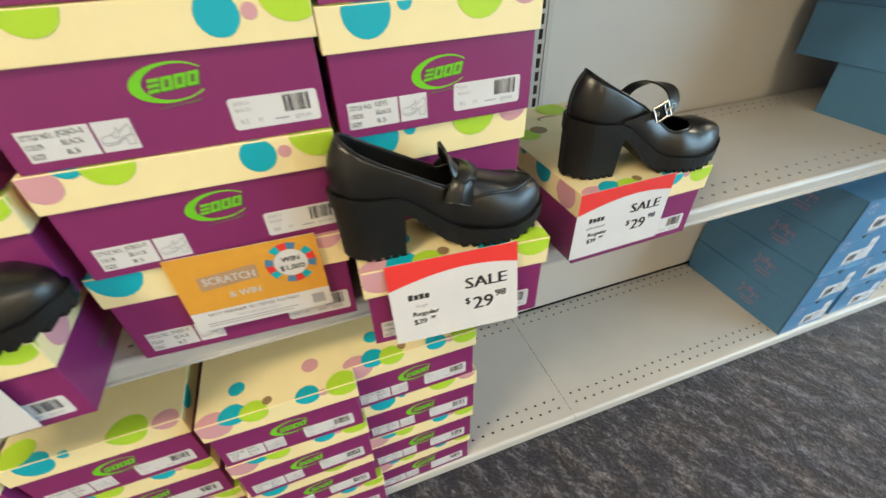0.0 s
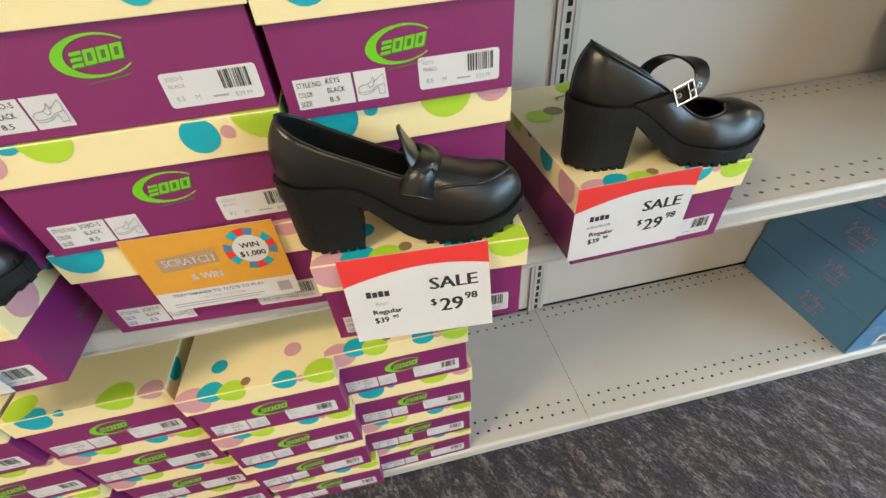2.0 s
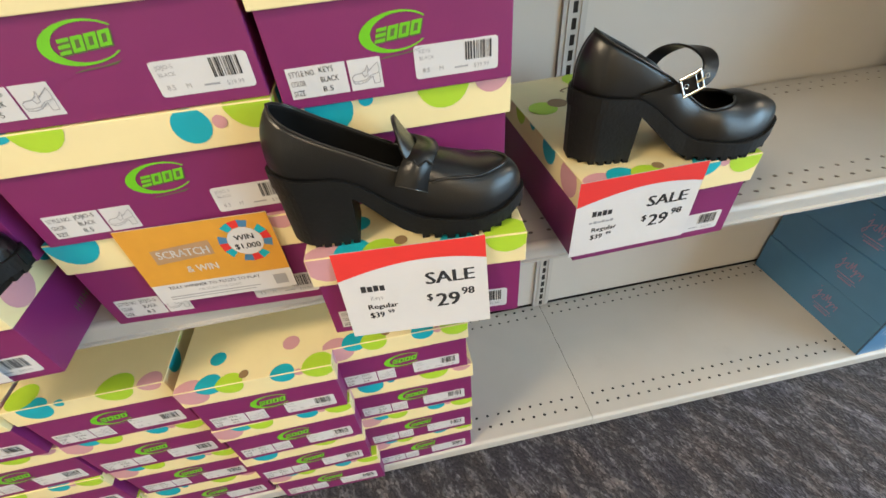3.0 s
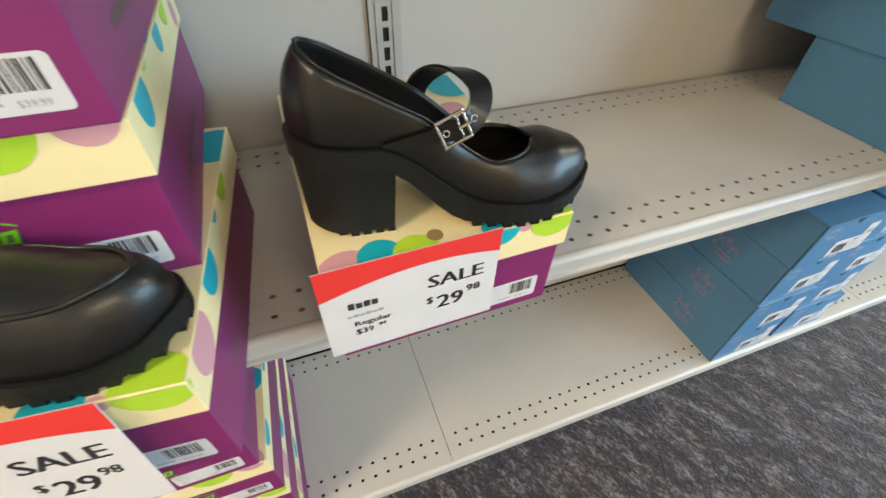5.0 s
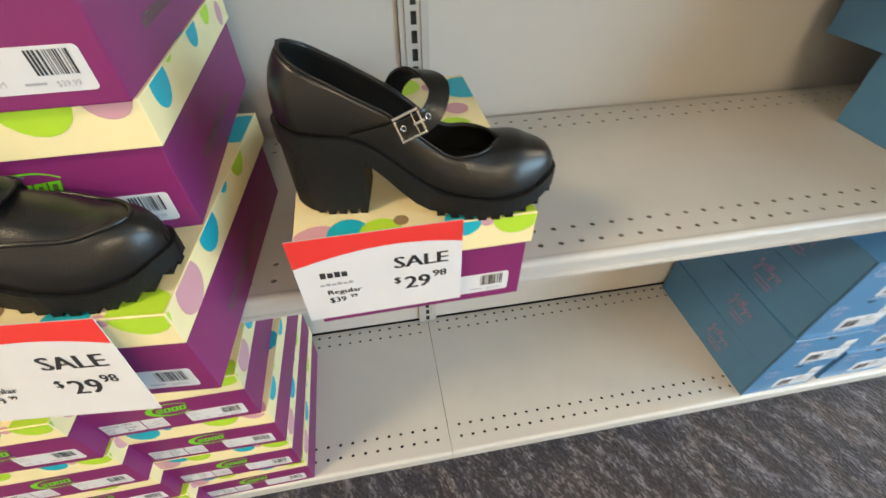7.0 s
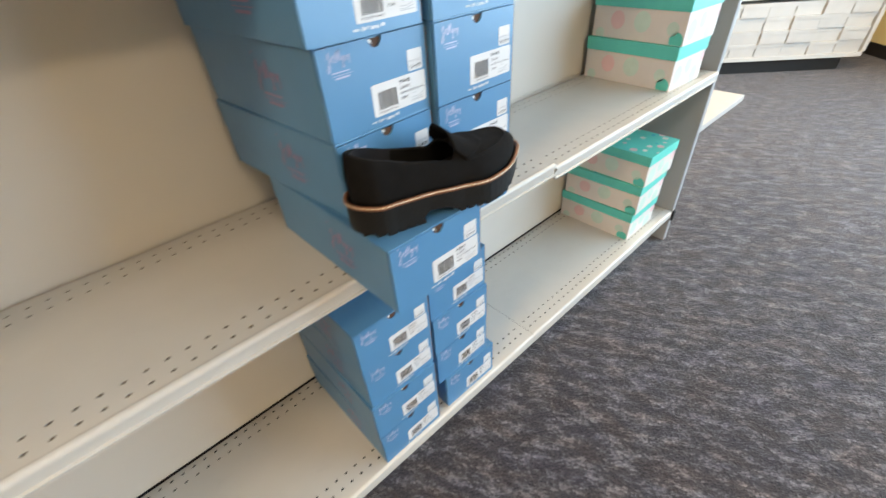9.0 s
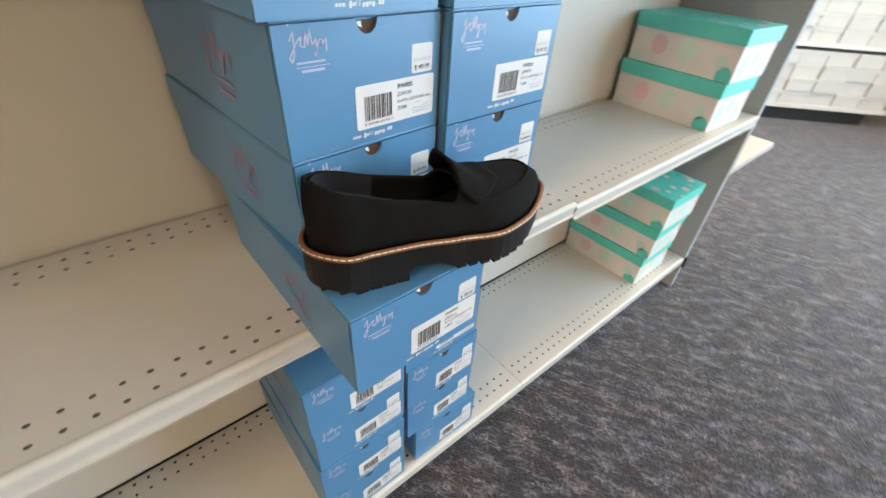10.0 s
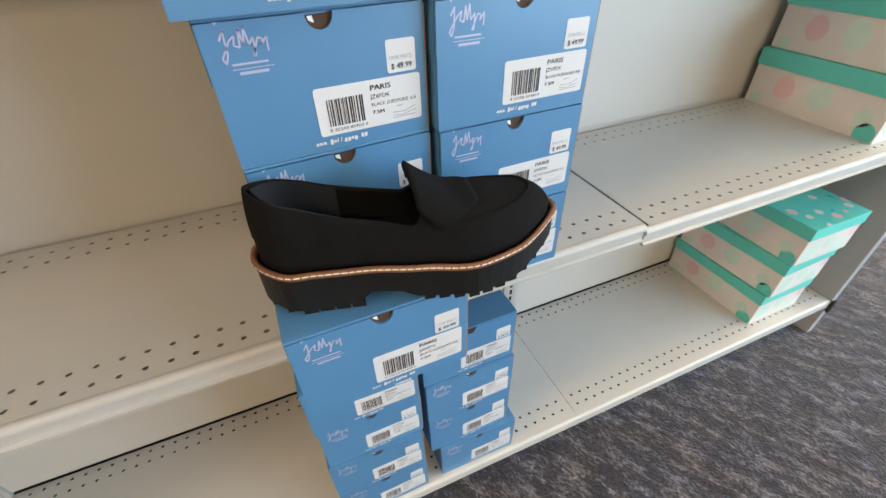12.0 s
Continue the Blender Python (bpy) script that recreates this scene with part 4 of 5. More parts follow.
def teal_box():
    th = new("shoe_box")
    tagged(th, "white shoe box with pastel spots and an aqua lid", "shoe box", "aqua shoe boxes")
    w, d, h, lh = 0.205, 0.300, 0.113, 0.034
    bm = bmesh.new()
    box(bm, 0.003, w - 0.003, 0.003, d - 0.003, 0, h - 0.003, bevel=0.001)
    body = part("body", bm, PALE, th)
    inks = [PALE, PASTP, PASTG, AQUA, TEALD]
    for dy, dz, r, c in ((0.215, 0.047, 0.023, 1), (0.135, 0.048, 0.026, 2), (0.04, 0.038, 0.017, 2), (0.025, 0.012, 0.02, 3), (0.27, 0.01, 0.015, 2)):
        bm = bmesh.new()
        ink(bm, clip(ellipse(dy, dz, r, r), 0.004, d - 0.004, 0.001, h - lh - 0.001), lambda u, v: (0.003 - 0.0004, u, v), 0)
        part("spot", bm, inks[c], body)
    for dx, dz, r, c in ((0.04, 0.035, 0.026, 2), (0.10, 0.05, 0.020, 2), (0.15, 0.02, 0.024, 2), (0.185, 0.06, 0.016, 1)):
        bm = bmesh.new()
        ink(bm, clip(ellipse(dx, dz, r, r), 0.004, w - 0.004, 0.001, h - lh - 0.001), lambda u, v: (u, 0.003 - 0.0004, v), 0)
        part("spot", bm, inks[c], body)
    bm = bmesh.new()
    box(bm, 0, w, 0, d, h - lh, h - 0.0005, bevel=0.001)
    lid = part("lid", bm, AQUA, th, "aqua lid")
    r = random.Random(8)
    for i in range(26):
        bm = bmesh.new()
        pe = clip(ellipse(r.uniform(0, w), r.uniform(0, d), rr := r.uniform(0.004, 0.013), rr, 14), 0.002, w - 0.002, 0.002, d - 0.002)
        ink(bm, pe, lambda u, v: (u, v, h - 0.0001 + i * 0.00002), 0)
        part("spot", bm, inks[(0, 1, 4)[i % 3]], lid)
    return th


TEALB = teal_box()
at(TEALB, 1.836, 0.031, DECK, 0)
for k in (1, 2):
    copy_thing(TEALB, pose(1.835 + 0.003 * k, 0.026 - 0.004 * k, DECK + k * 0.115, 0, 0, (0, 1.2, -0.8)[k]) @ Matrix.Diagonal((1, 1, 1.017, 1)))
for k in (0, 1):
    copy_thing(TEALB, pose(1.842 + 0.006 * k, 0.022 - 0.004 * k, SHELF_R + k * 0.1255, 0, 0, (-2.0, -2.6)[k]) @ Matrix.Diagonal((1, 1, 1.11, 1)))

# ---- shoes ----


def smooth(t):
    t = max(0.0, min(1.0, t))
    return t * t * (3 - 2 * t)


def lerp(table, x, straight=False):
    """Smooth reading of a small table of (x, value)."""
    if x <= table[0][0]:
        return table[0][1]
    for (a, va), (b, vb) in zip(table, table[1:]):
        if x <= b:
            k = (x - a) / (b - a)
            return va + (vb - va) * (k if straight else smooth(k))
    return table[-1][1]


LEN = 0.245
FORM = {"toe": 0.075, "blunt": 2.2, "lean": 0.024, "nose": 0.050}
WIDTH = [(0.0, 0.024), (0.03, 0.0305), (0.08, 0.029), (0.12, 0.032), (0.17, 0.0405), (0.20, 0.0405), (0.245, 0.036)]


def half_width(x, grow=0.0):
    w = lerp(WIDTH, x) + grow
    r0, r1 = 0.026 + grow, FORM["toe"] + grow
    if x < -grow + r0:
        w *= math.sqrt(max(0.0, 1 - ((r0 - grow - x) / r0) ** 2))
    if x > LEN + grow - r1:
        w *= max(0.0, 1 - ((x - (LEN + grow - r1)) / r1) ** FORM["blunt"]) ** 0.5
    return w


def stations(grow, n=34):
    return [-grow + (LEN + 2 * grow) * (1 - math.cos(math.pi * i / (n - 1))) / 2 for i in range(n)]


def lofted(bm, xs, ring, closed=True):
    rows = [[bm.verts.new(p) for p in ring(x)] for x in xs]
    for a, b in zip(rows, rows[1:]):
        m = len(a)
        for i in range(m if closed else m - 1):
            j = (i + 1) % m
            bm.faces.new((a[i], b[i], b[j], a[j]))
    return rows


def sole_part(th, bottom, top, grow, mat, name="sole", smooth_it=True):
    bm = bmesh.new()

    def ring(x):
        w = max(half_width(x, grow), 0.0004)
        b, t = bottom(x), top(x)
        return [(x, -w, t), (x, -w, b), (x, -w * 0.5, b), (x, w * 0.5, b), (x, w, b), (x, w, t), (x, w * 0.5, t), (x, -w * 0.5, t)]
    rows = lofted(bm, stations(grow), ring)
    bmesh.ops.remove_doubles(bm, verts=bm.verts, dist=0.0002)
    return part(name, bm, mat, th)


def lugs(th, x0, x1, z, depth, count, grow, lift=lambda x: 0.0):
    """Tread teeth under the sole, in one part."""
    bm = bmesh.new()
    step = (x1 - x0) / count
    for i in range(count):
        a, b = x0 + i * step, x0 + (i + 0.62) * step
        m = (a + b) / 2
        w = min(half_width(a, grow), half_width(b, grow)) - 0.0004
        if w > 0.006:
            zz = z + lift(m)
            box(bm, a, b, -w, -w * 0.35, zz, zz + depth)
            box(bm, a, b, w * 0.35, w, zz, zz + depth)
            box(bm, a + step * 0.3, b + step * 0.2, -w * 0.3, w * 0.3, zz, zz + depth)
    return part("tread", bm, RUBBER, th, "lugged rubber tread")


def counter(x, a):
    """How far the back of a shoe leans forward as it rises."""
    return FORM["lean"] * max(0.0, 1 - x / 0.10) * math.sin(a) ** 3.2


def toe_round(x):
    r = FORM["nose"]
    k = max(0.0, (x - (LEN - r)) / r)
    return max(0.10, (1 - min(1.0, k) ** 2.3) ** 0.5)


def straight_rim(base, back, x1, front, bow=1.0):
    """Rim heights over the foot bed for a topline that runs straight from the heel to x1."""
    z0, z1 = base(0) + back, base(x1) + front
    return [(x1 * i / 12, z0 + (z1 - z0) * (1 - (1 - i / 12) ** bow) - base(x1 * i / 12)) for i in range(13)]


def rim_from(base, heights):
    """Rim heights over the foot bed from heights over the ground."""
    x1 = heights[-1][0]
    return [(x1 * i / 24, lerp(heights, x1 * i / 24, True) - base(x1 * i / 24)) for i in range(25)]


def opening(rim, height, x0, r, lean):
    """How far up the sides come: to the rim as far as x0, then closing in a rounded throat of length r."""
    def limit(x):
        if x <= x0:
            return math.asin(min(0.99, lerp(rim, x, True) / height(x))) / radians(90)
        if x >= x0 + r:
            return 1.0
        a0 = math.asin(min(0.99, lerp(rim, x0, True) / height(x0)))
        o0 = half_width(x0, -0.001) * math.cos(a0) ** lean
        o = o0 * math.sqrt(1 - ((x - x0) / r) ** 2)
        return math.acos(min(1.0, o / half_width(x, -0.001)) ** (1 / lean)) / radians(90)
    return limit


def upper_part(th, base, height, limit, mat, lean=0.55, throat=(0.12, 0.02)):
    """The leather upper: sides that rise from the sole and close over the toe; limit(x) says how far up they come."""
    bm = bmesh.new()
    n = 9

    def half(x, s):
        w, b, h, lim = max(half_width(x, -0.001), 0.0004), base(x), height(x) * toe_round(x), limit(x)
        out = []
        for i in range(n):
            a = radians(90) * lim * i / (n - 1)
            out.append((x + counter(x, a), s * w * max(0.0, math.cos(a)) ** lean, b + h * math.sin(a)))
        return out
    xs = sorted(stations(-0.001, 44) + [throat[0] + throat[1] * k for k in (0.0, 0.2, 0.4, 0.55, 0.7, 0.8, 0.88, 0.94, 0.98, 0.995)])
    for s in (-1, 1):
        lofted(bm, xs, lambda x: half(x, s), closed=False)
    bmesh.ops.remove_doubles(bm, verts=bm.verts, dist=0.0003)
    bmesh.ops.recalc_face_normals(bm, faces=bm.faces)
    ob = part("upper", bm, [mat, LINING], th, smooth=True)
    so = ob.modifiers.new("thickness", 'SOLIDIFY')
    so.thickness, so.offset, so.material_offset, so.material_offset_rim = 0.0022, -1, 1, 0
    return ob


def insole(th, base):
    bm = bmesh.new()

    def ring(x):
        w = max(half_width(x, -0.004), 0.0004)
        return [(x, -w, base(x) + 0.003), (x, w, base(x) + 0.003), (x, w, base(x) + 0.001), (x, -w, base(x) + 0.001)]
    lofted(bm, [0.006 + (LEN - 0.012) * i / 20 for i in range(21)], ring)
    part("insole", bm, LINING, th)


def tube(th, name, pts, radius, mat, label="", flat=1.0):
    cu = bpy.data.curves.new(name, 'CURVE')
    cu.dimensions = '3D'
    sp = cu.splines.new('POLY')
    sp.points.add(len(pts) - 1)
    for p, q in zip(sp.points, pts):
        p.co = (*q, 1)
    cu.bevel_depth, cu.bevel_resolution = radius, 2
    cu.materials.append(mat)
    ob = new(name, cu)
    bpy.context.view_layer.update()
    me = bpy.data.meshes.new_from_object(ob.evaluated_get(bpy.context.evaluated_depsgraph_get()))
    bpy.data.objects.remove(ob)
    bpy.data.curves.remove(cu)
    me.polygons.foreach_set("use_smooth", [True] * len(me.polygons))
    o = new(name, me)
    o.parent = th
    if label:
        o["label"] = label
    return o


def band(bm, pts, widths, thick=0.0018, mat=0):
    """A flat strap along points (centre, side vector, normal)."""
    rows = []
    for (p, side, nrm), w in zip(pts, widths):
        p, side, nrm = Vector(p), Vector(side).normalized(), Vector(nrm).normalized()
        rows.append([bm.verts.new(p + side * w), bm.verts.new(p - side * w), bm.verts.new(p - side * w + nrm * thick), bm.verts.new(p + side * w + nrm * thick)])
    for a, b in zip(rows, rows[1:]):
        for i in range(4):
            j = (i + 1) % 4
            bm.faces.new((a[i], b[i], b[j], a[j])).material_index = mat
    bm.faces.new(rows[0][::-1]).material_index = mat
    bm.faces.new(rows[-1]).material_index = mat


HEEL = 0.074


def heel_top(x):          # underside of the foot, where the upper begins
    return lerp([(0.0, HEEL + 0.004), (0.055, HEEL - 0.002), (0.15, 0.021), (0.19, 0.0165), (0.215, 0.0185), (0.245, 0.0275)], x)


def heel_bottom(x):
    return lerp([(0.0, HEEL - 0.010), (0.06, HEEL - 0.016), (0.135, 0.006), (0.20, 0.0045), (0.22, 0.0075), (0.245, 0.0155)], x)


def block_heel(th):
    bm = bmesh.new()
    xs = [0.0 + 0.070 * (1 - math.cos(math.pi * i / 18)) / 2 for i in range(10)] + [0.036 + 0.034 * i / 4 for i in range(1, 5)]
    xs = [x for x in xs if x <= 0.0355] + [0.044, 0.053, 0.062, 0.069, 0.0735]

    def ring(x):
        top = heel_bottom(x) + 0.004
        wt = max(half_width(x, 0.001), 0.0004)
        k = (x / 0.07 - 0.5)
        xb = x + 0.002 * (1 - x / 0.07) - 0.003 * (x / 0.07)
        wb = wt * 0.95
        return [(x, -wt, top), (xb, -wb, 0.005), (xb, wb, 0.005), (x, wt, top)]
    rows = lofted(bm, xs, ring)
    bm.faces.new(rows[-1])
    bm.faces.new(rows[0][::-1])
    part("heel", bm, RUBBER, th, "stacked block heel")
    bm = bmesh.new()
    for i in range(7):
        a = 0.0045 + i * 0.0099
        w = half_width(max(0.001, a - 0.0052), 0.0) * 0.94
        box(bm, a, a + 0.0066, -w, w, 0.0, 0.0055)
    part("heel_tread", bm, RUBBER, th)


def rim_points(base, height, limit, x0, x1, s, out=0.0015, lean=0.55, n=22):
    pts = []
    for i in range(n):
        x = x0 + (x1 - x0) * i / (n - 1)
        a = radians(90) * limit(x)
        w = half_width(x, -0.001)
        pts.append((x + counter(x, a), s * (w * max(0.0, math.cos(a)) ** lean), base(x) + height(x) * math.sin(a)))
    return pts


def lug_lift(x):
    return heel_bottom(x) - 0.005


def heeled_shoe(kind):
    th = new(kind)
    sole_part(th, heel_bottom, lambda x: heel_top(x) + 0.002, 0.0025, RUBBER)
    block_heel(th)
    lugs(th, 0.135, 0.247, 0.0, 0.0055, 9, 0.0025, lug_lift)
    return th


def hugging_tongue(th, base, height, lean, x0, x1, rise, spread, mat, taper=0):
    """A broad tongue that lies over the instep and lifts off it at its back edge."""
    bm = bmesh.new()
    rows = []
    for i in range(15):
        t = i / 14
        x = x0 + (x1 - x0) * t
        cut = spread + (90 - spread) * 0.25 * max(0.0, t - 0.7) / 0.3 + taper * max(0.0, 1 - t / 0.7)
        row = []
        for k in range(17):
            a = radians(cut + (180 - 2 * cut) * k / 16)
            c, sn = math.cos(a), math.sin(a)
            w = half_width(x, 0.0008)
            row.append(bm.verts.new((x + 0.006 * t * abs(c), w * abs(c) ** lean * (1 if c > 0 else -1), base(x) + height(x) * sn + 0.0012 + rise * t ** 2.2 * sn ** 3)))
        rows.append(row)
    for a, b in zip(rows, rows[1:]):
        for i in range(16):
            bm.faces.new((a[i], a[i + 1], b[i + 1], b[i]))
    ob = part("tongue", bm, mat, th, smooth=True)
    so = ob.modifiers.new("thickness", 'SOLIDIFY')
    so.thickness, so.offset = 0.0030, 0


# heeled loafer
def loafer():
    FORM.update(nose=0.036, blunt=2.6)
    th = heeled_shoe("heeled_loafer")
    tagged(th, "black leather loafer with block heel on a shoe box", "shoe", "display shoes")
    base = heel_top
    height = lambda x: lerp([(0.0, 0.062), (0.03, 0.060), (0.10, 0.056), (0.135, 0.058), (0.17, 0.051), (0.21, 0.041), (0.245, 0.037)], x)
    limit = opening(straight_rim(base, 0.056, 0.115, 0.040), height, 0.115, 0.026, 0.6)
    upper_part(th, base, height, limit, LEATHER, 0.6, (0.115, 0.026))
    insole(th, base)
    # apron seam round the toe
    pts = []
    for i in range(31):
        a = math.pi * (i / 30 - 0.5)
        x = 0.150 + 0.079 * math.cos(a)
        y = 0.0305 * math.sin(a)
        w = half_width(x, -0.001)
        k = min(1, abs(y) / w) ** (1 / 0.6)
        pts.append((x, y, base(x) + height(x) * toe_round(x) * math.sqrt(max(0, 1 - k * k)) + 0.0008))
    tube(th, "apron_seam", pts, 0.0017, LEATHER, "raised apron seam")
    # saddle strap, broad where it is sewn down at the sides
    bm = bmesh.new()
    row, ws = [], []

    def over(x, a, out):
        c, sn = math.cos(a), math.sin(a)
        return (x, (half_width(x, -0.0008) + out) * abs(c) ** 0.6 * (1 if c > 0 else -1), base(x) + height(x) * sn + out)
    for i in range(81):
        a = radians(27 + 126 * i / 80)
        c, sn = math.cos(a), math.sin(a)
        x = 0.152 - 0.024 * abs(c)
        row.append((over(x, a, 0.0016 + 0.0030 * sn ** 2), (1, 0, -0.36), (0, c, sn)))
        ws.append(0.0105 + 0.0060 * abs(c))
    band(bm, row, ws, 0.0026)
    part("saddle_strap", bm, LEATHER, th, "leather saddle strap", smooth=True)
    for s in (1, -1):
        pts = []
        for i in range(9):
            a = radians(90 + s * (30 + 5 * math.sin(i * math.pi / 4)))
            pts.append(over(0.136 + 0.0022 * i, a, 0.0062))
        tube(th, "strap_cut", pts, 0.0009, LEATHER, "cut slot in the saddle strap")
    hugging_tongue(th, base, height, 0.6, 0.149, 0.122, 0.019, 42, LEATHER)
    for s in (-1, 1):
        tube(th, "rim_binding", rim_points(base, height, limit, 0.001, 0.118, s, lean=0.6), 0.0012, LEATHER)
    return th


def mary_jane():
    FORM.update(nose=0.046, blunt=2.3)
    th = heeled_shoe("mary_jane_shoe")
    tagged(th, "black leather buckle-strap shoe with block heel on a box", "shoe", "display shoes")
    base = heel_top
    height = lambda x: lerp([(0.0, 0.062), (0.03, 0.060), (0.10, 0.054), (0.15, 0.042), (0.185, 0.039), (0.20, 0.0395), (0.245, 0.034)], x)
    limit = opening(rim_from(base, [(0, 0.134), (0.055, 0.111), (0.098, 0.089), (0.116, 0.075), (0.130, 0.0635), (0.140, 0.0570), (0.148, 0.0540), (0.154, 0.0532)]), height, 0.153, 0.035, 0.6)
    upper_part(th, base, height, limit, LEATHER, 0.6, (0.153, 0.035))
    insole(th, base)
    for s in (-1, 1):
        tube(th, "rim_binding", rim_points(base, height, limit, 0.001, 0.187, s, lean=0.6, n=60), 0.0011, LEATHER)
    # strap over the instep
    bm = bmesh.new()
    ctrl = [Vector(p) for p in ((0.066, -0.0305, 0.076), (0.098, -0.0305, 0.080), (0.124, -0.0295, 0.086), (0.135, -0.0235, 0.094), (0.138, -0.0085, 0.1025), (0.126, 0.0090, 0.1060), (0.114, 0.0215, 0.1015), (0.101, 0.0285, 0.0900), (0.094, 0.0315, 0.0680))]
    path, n = [], len(ctrl)
    for i in range(n - 1):
        p0, p1, p2, p3 = ctrl[max(0, i - 1)], ctrl[i], ctrl[i + 1], ctrl[min(n - 1, i + 2)]
        for j in range(16):
            t = j / 16
            path.append(0.5 * (2 * p1 + (p2 - p0) * t + (2 * p0 - 5 * p1 + 4 * p2 - p3) * t * t + (3 * p1 - p0 - 3 * p2 + p3) * t ** 3))
    path.append(ctrl[-1])
    row, ws = [], []
    for i, p in enumerate(path):
        tan = (path[min(i + 1, len(path) - 1)] - path[max(i - 1, 0)]).normalized()
        out = Vector((0, p.y, max(0.0, p.z - 0.088) * 1.2 + 0.003)).normalized()
        side = tan.cross(out).normalized()
        row.append((p, side, side.cross(tan) if side.cross(tan).dot(out) > 0 else tan.cross(side)))
        ws.append(0.0010 + 0.0072 * min(1, i / 32))
    band(bm, row, ws, 0.0022)
    part("strap", bm, LEATHER, th, "buckled leather strap", smooth=False)
    # buckle
    bm = bmesh.new()
    for u0, u1, v0, v1 in ((-0.013, 0.013, 0.0085, 0.011), (-0.013, 0.013, -0.011, -0.0085), (-0.013, -0.0105, -0.0085, 0.0085), (0.0105, 0.013, -0.0085, 0.0085), (0.0046, 0.0062, -0.0085, 0.0085)):
        box(bm, u0, u1, -0.0035, -0.001, v0, v1, bevel=0.0007)
    box(bm, 0.0040, 0.0150, -0.0046, -0.0032, -0.0010, 0.0010)
    bk = part("buckle", bm, CHROME, th, "chrome square buckle")
    bk.matrix_basis = pose(0.1150, -0.0318, 0.0850, -12, -24, 3) @ Matrix.Diagonal((0.86, 1.0, 0.92, 1))
    for u in (-0.0065, 0.0185):
        ring = [(u + 0.0024 * math.cos(2 * math.pi * i / 10), -0.0018, 0.0024 * math.sin(2 * math.pi * i / 10)) for i in range(11)]
        tube(bk, "eyelet", ring, 0.0007, CHROME)
    return th


def platform_loafer():
    FORM.update(toe=0.100, blunt=2.0, lean=0.004, nose=0.050)
    th = new("platform_loafer")
    tagged(th, "black suede loafer with tan welt and lugged sole", "shoe", "display shoes")
    bot = lambda x: lerp([(0.0, 0.004), (0.071, 0.0045), (0.075, 0.0145), (0.10, 0.0140), (0.122, 0.006), (0.19, 0.006), (0.245, 0.017)], x)
    top = lambda x: lerp([(0.0, 0.034), (0.08, 0.033), (0.15, 0.030), (0.20, 0.031), (0.245, 0.037)], x)
    sole_part(th, bot, top, 0.0045, RUBBER)
    bm = bmesh.new()
    for a in [0.002 + 0.0125 * i for i in range(6)] + [0.122 + 0.0118 * i for i in range(11)]:
        w = min(half_width(a, 0.0042), half_width(a + 0.0094, 0.0042))
        if w > 0.006:
            z = bot(a + 0.004)
            box(bm, a, a + (0.0105 if a < 0.08 else 0.0088), -w, w, z - 0.0042, z + 0.002)
    part("tread", bm, RUBBER, th, "lugged rubber tread")
    base = lambda x: top(x) + 0.003
    height = lambda x: lerp([(0.0, 0.058), (0.05, 0.053), (0.12, 0.042), (0.16, 0.036), (0.21, 0.032), (0.245, 0.028)], x)
    limit = opening([(0.0, 0.055), (0.030, 0.047), (0.060, 0.039), (0.12, 0.029)], height, 0.118, 0.014, 0.55)
    upper_part(th, base, height, limit, SUEDE, 0.55, (0.118, 0.014))
    insole(th, base)
    loop = []
    xs = [x for x in stations(0.004, 60)]
    for x in xs:
        loop.append((x, -half_width(x, 0.004), top(x) + 0.0024))
    for x in xs[::-1]:
        loop.append((x, half_width(x, 0.004), top(x) + 0.0024))
    tube(th, "welt", loop, 0.0026, WELT, "tan leather welt")
    bm = bmesh.new()
    d = 0.0
    acc = []
    for p, q in zip(loop, loop[1:]):
        p, q = Vector(p), Vector(q)
        n = max(1, int((q - p).length / 0.001))
        acc += [p.lerp(q, i / n) for i in range(n)]
    for i in range(0, len(acc) - 4, 5):
        p, q = acc[i], acc[i + 4]
        d = (q - p)
        if d.length < 1e-5:
            continue
        o = Vector((d.y, -d.x, 0)).normalized()
        if o.y * p.y < 0:
            o = -o
        c0 = p + o * 0.0022 + Vector((0, 0, 0.0016))
        c1_ = q + o * 0.0022 + Vector((0, 0, 0.0016))
        up = Vector((0, 0, 0.00055))
        vs = [bm.verts.new(v) for v in (c0 - up + o * 0.0006, c1_ - up + o * 0.0006, c1_ + up + o * 0.0004, c0 + up + o * 0.0004)]
        bm.faces.new(vs)
    part("welt_stitch", bm, STITCH, th, "pale welt stitching")
    # apron seam
    pts = []
    for i in range(31):
        a = math.pi * (i / 30 - 0.5)
        x = 0.150 + 0.072 * math.cos(a)
        y = 0.029 * math.sin(a)
        w = half_width(x, -0.001)
        k = min(1, abs(y) / w) ** (1 / 0.55)
        pts.append((x, y, base(x) + height(x) * toe_round(x) * math.sqrt(max(0, 1 - k * k)) + 0.0005))
    tube(th, "apron_seam", pts, 0.0012, SUEDE)
    bm = bmesh.new()
    row, ws = [], []
    for i in range(15):
        a = radians(46 + 88 * i / 14)
        c, sn = math.cos(a), math.sin(a)
        x = 0.152
        w = half_width(x, 0.0)
        row.append(((x, w * abs(c) ** 0.55 * (1 if c > 0 else -1), base(x) + height(x) * sn), (1, 0, 0), (0, c, max(0.05, sn))))
        ws.append(0.010 + 0.002 * abs(c))
    band(bm, row, ws, 0.0008)
    part("saddle_strap", bm, SUEDE, th)
    hugging_tongue(th, base, height, 0.55, 0.172, 0.119, 0.017, 36, SUEDE, 44)
    # sock lining round the inside of the heel
    bm = bmesh.new()
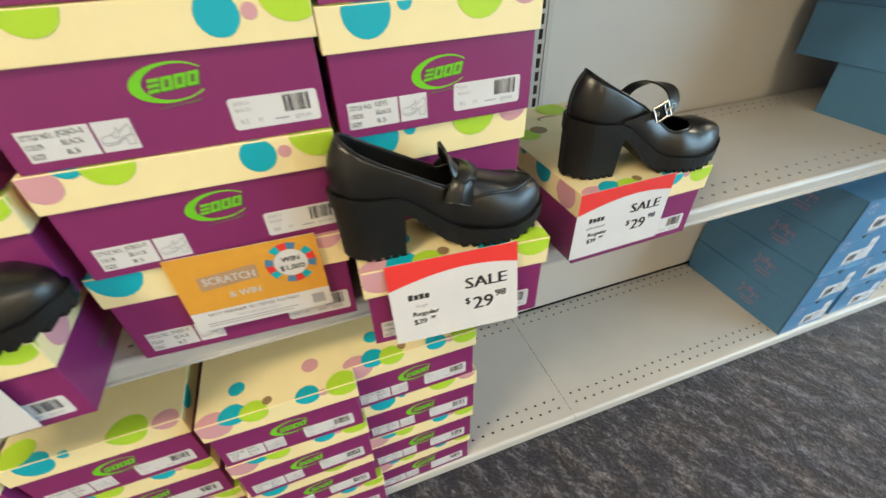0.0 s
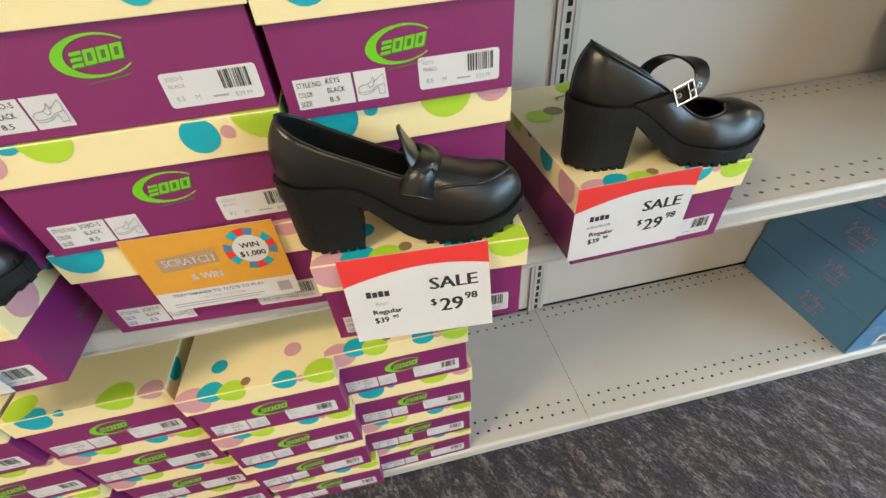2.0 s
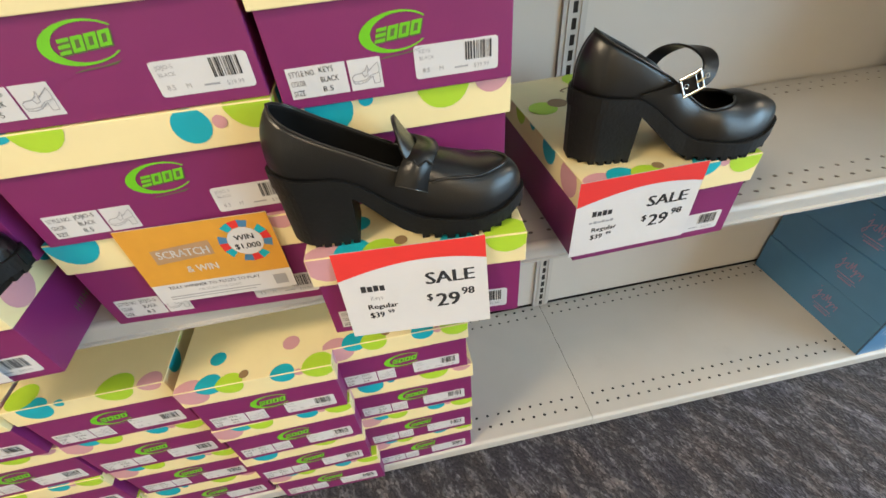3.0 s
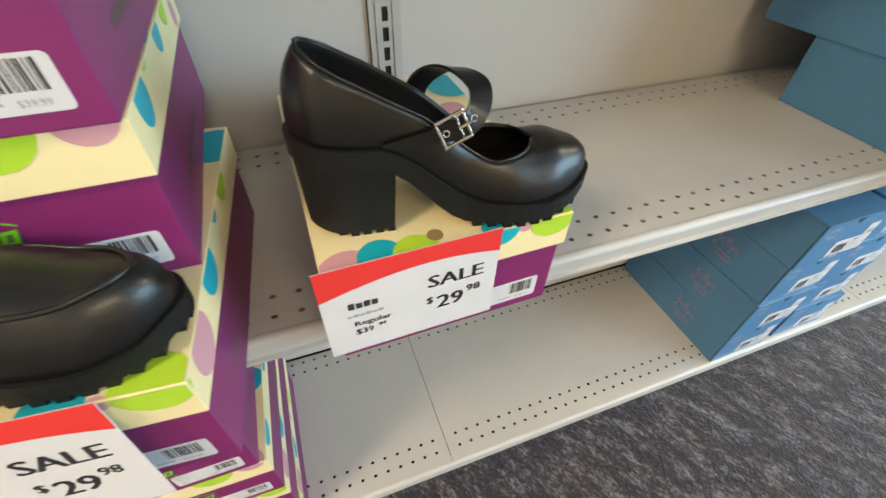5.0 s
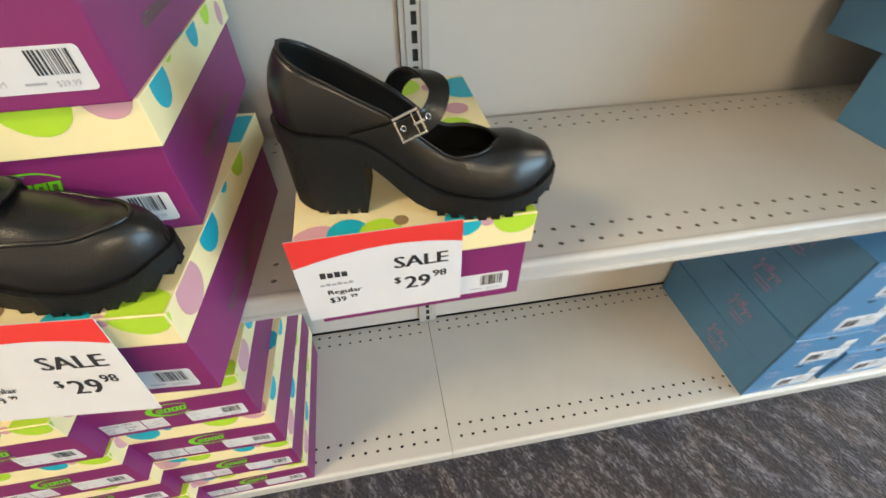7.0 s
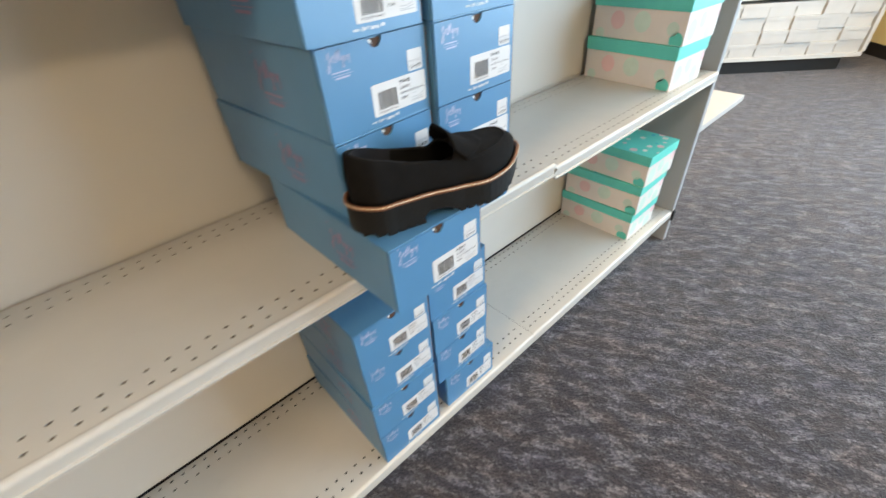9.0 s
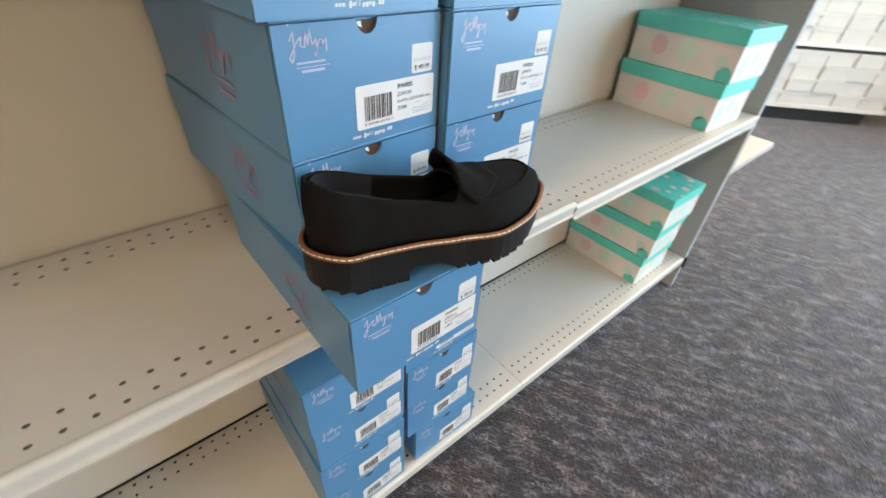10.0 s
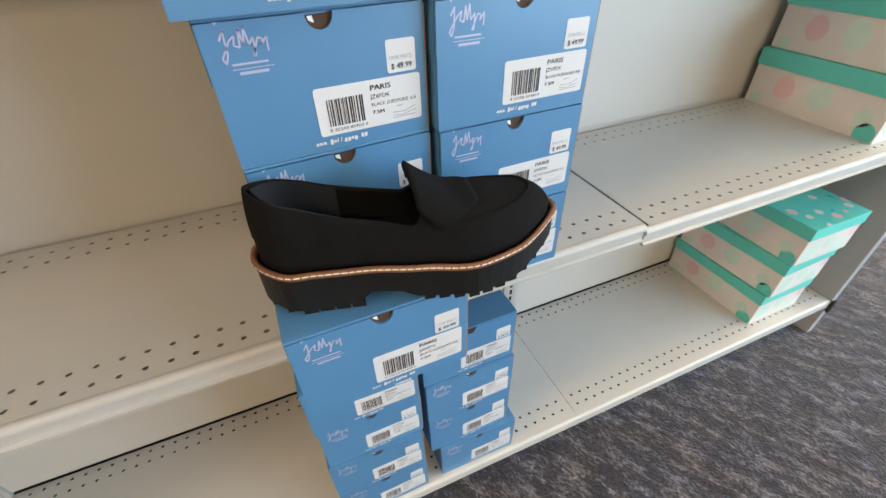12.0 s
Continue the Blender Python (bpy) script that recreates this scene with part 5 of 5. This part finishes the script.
    for s in (-1, 1):
        rows = []
        for i in range(10):
            x = 0.004 + 0.060 * i / 9
            r = []
            for k in (0.15, 0.4, 0.65, 0.85, 0.97):
                a = radians(90) * limit(x) * k
                r.append(bm.verts.new((x + 0.0025 + counter(x, a), s * max(0.0, half_width(x, -0.0045) * math.cos(a) ** 0.55 - 0.0003), base(x) + height(x) * math.sin(a))))
            rows.append(r)
        for a, b in zip(rows, rows[1:]):
            for i in range(4):
                bm.faces.new((a[i], b[i], b[i + 1], a[i + 1]))
    part("heel_lining", bm, SOCK, th, "dark grey heel lining", smooth=True)
    # heel counter patch
    bm = bmesh.new()
    for s in (-1, 1):
        rows = []
        for i in range(9):
            x = 0.002 + 0.052 * i / 8
            r = []
            for k in (0.30, 0.5, 0.7, 0.9, 0.985):
                a = radians(90) * limit(x) * k
                r.append(bm.verts.new((x - 0.0002 + counter(x, a), s * (half_width(x, -0.0004) * math.cos(a) ** 0.55 + 0.0003), base(x) + height(x) * math.sin(a))))
            rows.append(r)
        for a, b in zip(rows, rows[1:]):
            for i in range(4):
                bm.faces.new((a[i], b[i], b[i + 1], a[i + 1]))
    part("heel_patch", bm, SUEDE, th, smooth=True)
    # the outer side of the foot bulges at the ball
    for ob in th.children:
        for v in ob.data.vertices:
            v.co.y -= 0.009 * math.sin(math.pi * max(0.0, min(1.0, (v.co.x - 0.04) / 0.20)))
    return th


def stand(ob, x, y, z, rz, sx, sy, sz):
    ob.matrix_basis = pose(x, y, z, 0, 0, rz) @ Matrix.Diagonal((sx, sy, sz, 1))
    return ob


lo = stand(loafer(), -0.449, -0.0540, SHELF_Z + 0.1128, -3.5, 0.910, 0.88, 0.975)
mj = stand(mary_jane(), -0.149, 0.009, SHELF_Z + 0.1128, -8, 0.925, 0.96, 0.995)
stand(platform_loafer(), 0.690, -0.049, SHELF_Z + BH, -9, 1.10, 1.16, 1.18)
# the shoe on the far pulled-out box
sh = copy_thing(mj, pose(-0.915, -0.024, SHELF_Z + 0.1128, 0, 0, -6))
sh["label"] = "black leather buckle-strap shoe with block heel, half seen"

# ---- far white unit ----
unit = new("white_display_unit")
tagged(unit, "white shelving unit on a black plinth by the wall", "display unit")
bm = bmesh.new()
room_box(bm, 0.05, 0.50, 0.55, 5.0, 0.0, 0.11)
part("plinth", bm, SKIRT, unit)
bm = bmesh.new()
room_box(bm, 0.02, 0.06, 0.45, 5.0, 0.11, 2.0)
part("back", bm, WHITEM, unit)
for zz in (0.11, 0.56, 1.01, 1.46, 1.91):
    bm = bmesh.new()
    room_box(bm, 0.06, 0.56, 0.45, 5.0, zz, zz + 0.03)
    part("shelf", bm, WHITEM, unit)
for vv in (0.45, 1.9, 3.4, 4.97):
    bm = bmesh.new()
    room_box(bm, 0.06, 0.54, vv - 0.03, vv, 0.14, 1.9)
    part("side_panel", bm, WHITEM, unit)
r = random.Random(21)
bm = bmesh.new()
box(bm, -0.1, 0.1, -0.16, 0.16, 0, 0.095, bevel=0.0015)
box(bm, -0.103, 0.103, -0.163, 0.163, 0.070, 0.098, bevel=0.0015)
wbx = part("white_box", bm, WHITEB)
tagged(wbx, "plain white shoe box stacked on the white unit", "shoe box", "white shoe boxes")
placed = False
for zz in (0.14, 0.59, 1.04):
    for k in range(7):
        for n in range(4):
            v = 0.58 + k * 0.2085
            if 1.86 < v + 0.1 and v - 0.1 < 1.92:
                continue
            m = Matrix.Translation(room(0.39 + r.uniform(-0.010, 0.010), v, zz + n * 0.0985)) @ pose(0, 0, 0, 0, 0, 135 + 90 + r.uniform(-0.7, 0.7) + 90)
            if not placed:
                wbx.matrix_basis = m
                placed = True
            else:
                copy_thing(wbx, m)
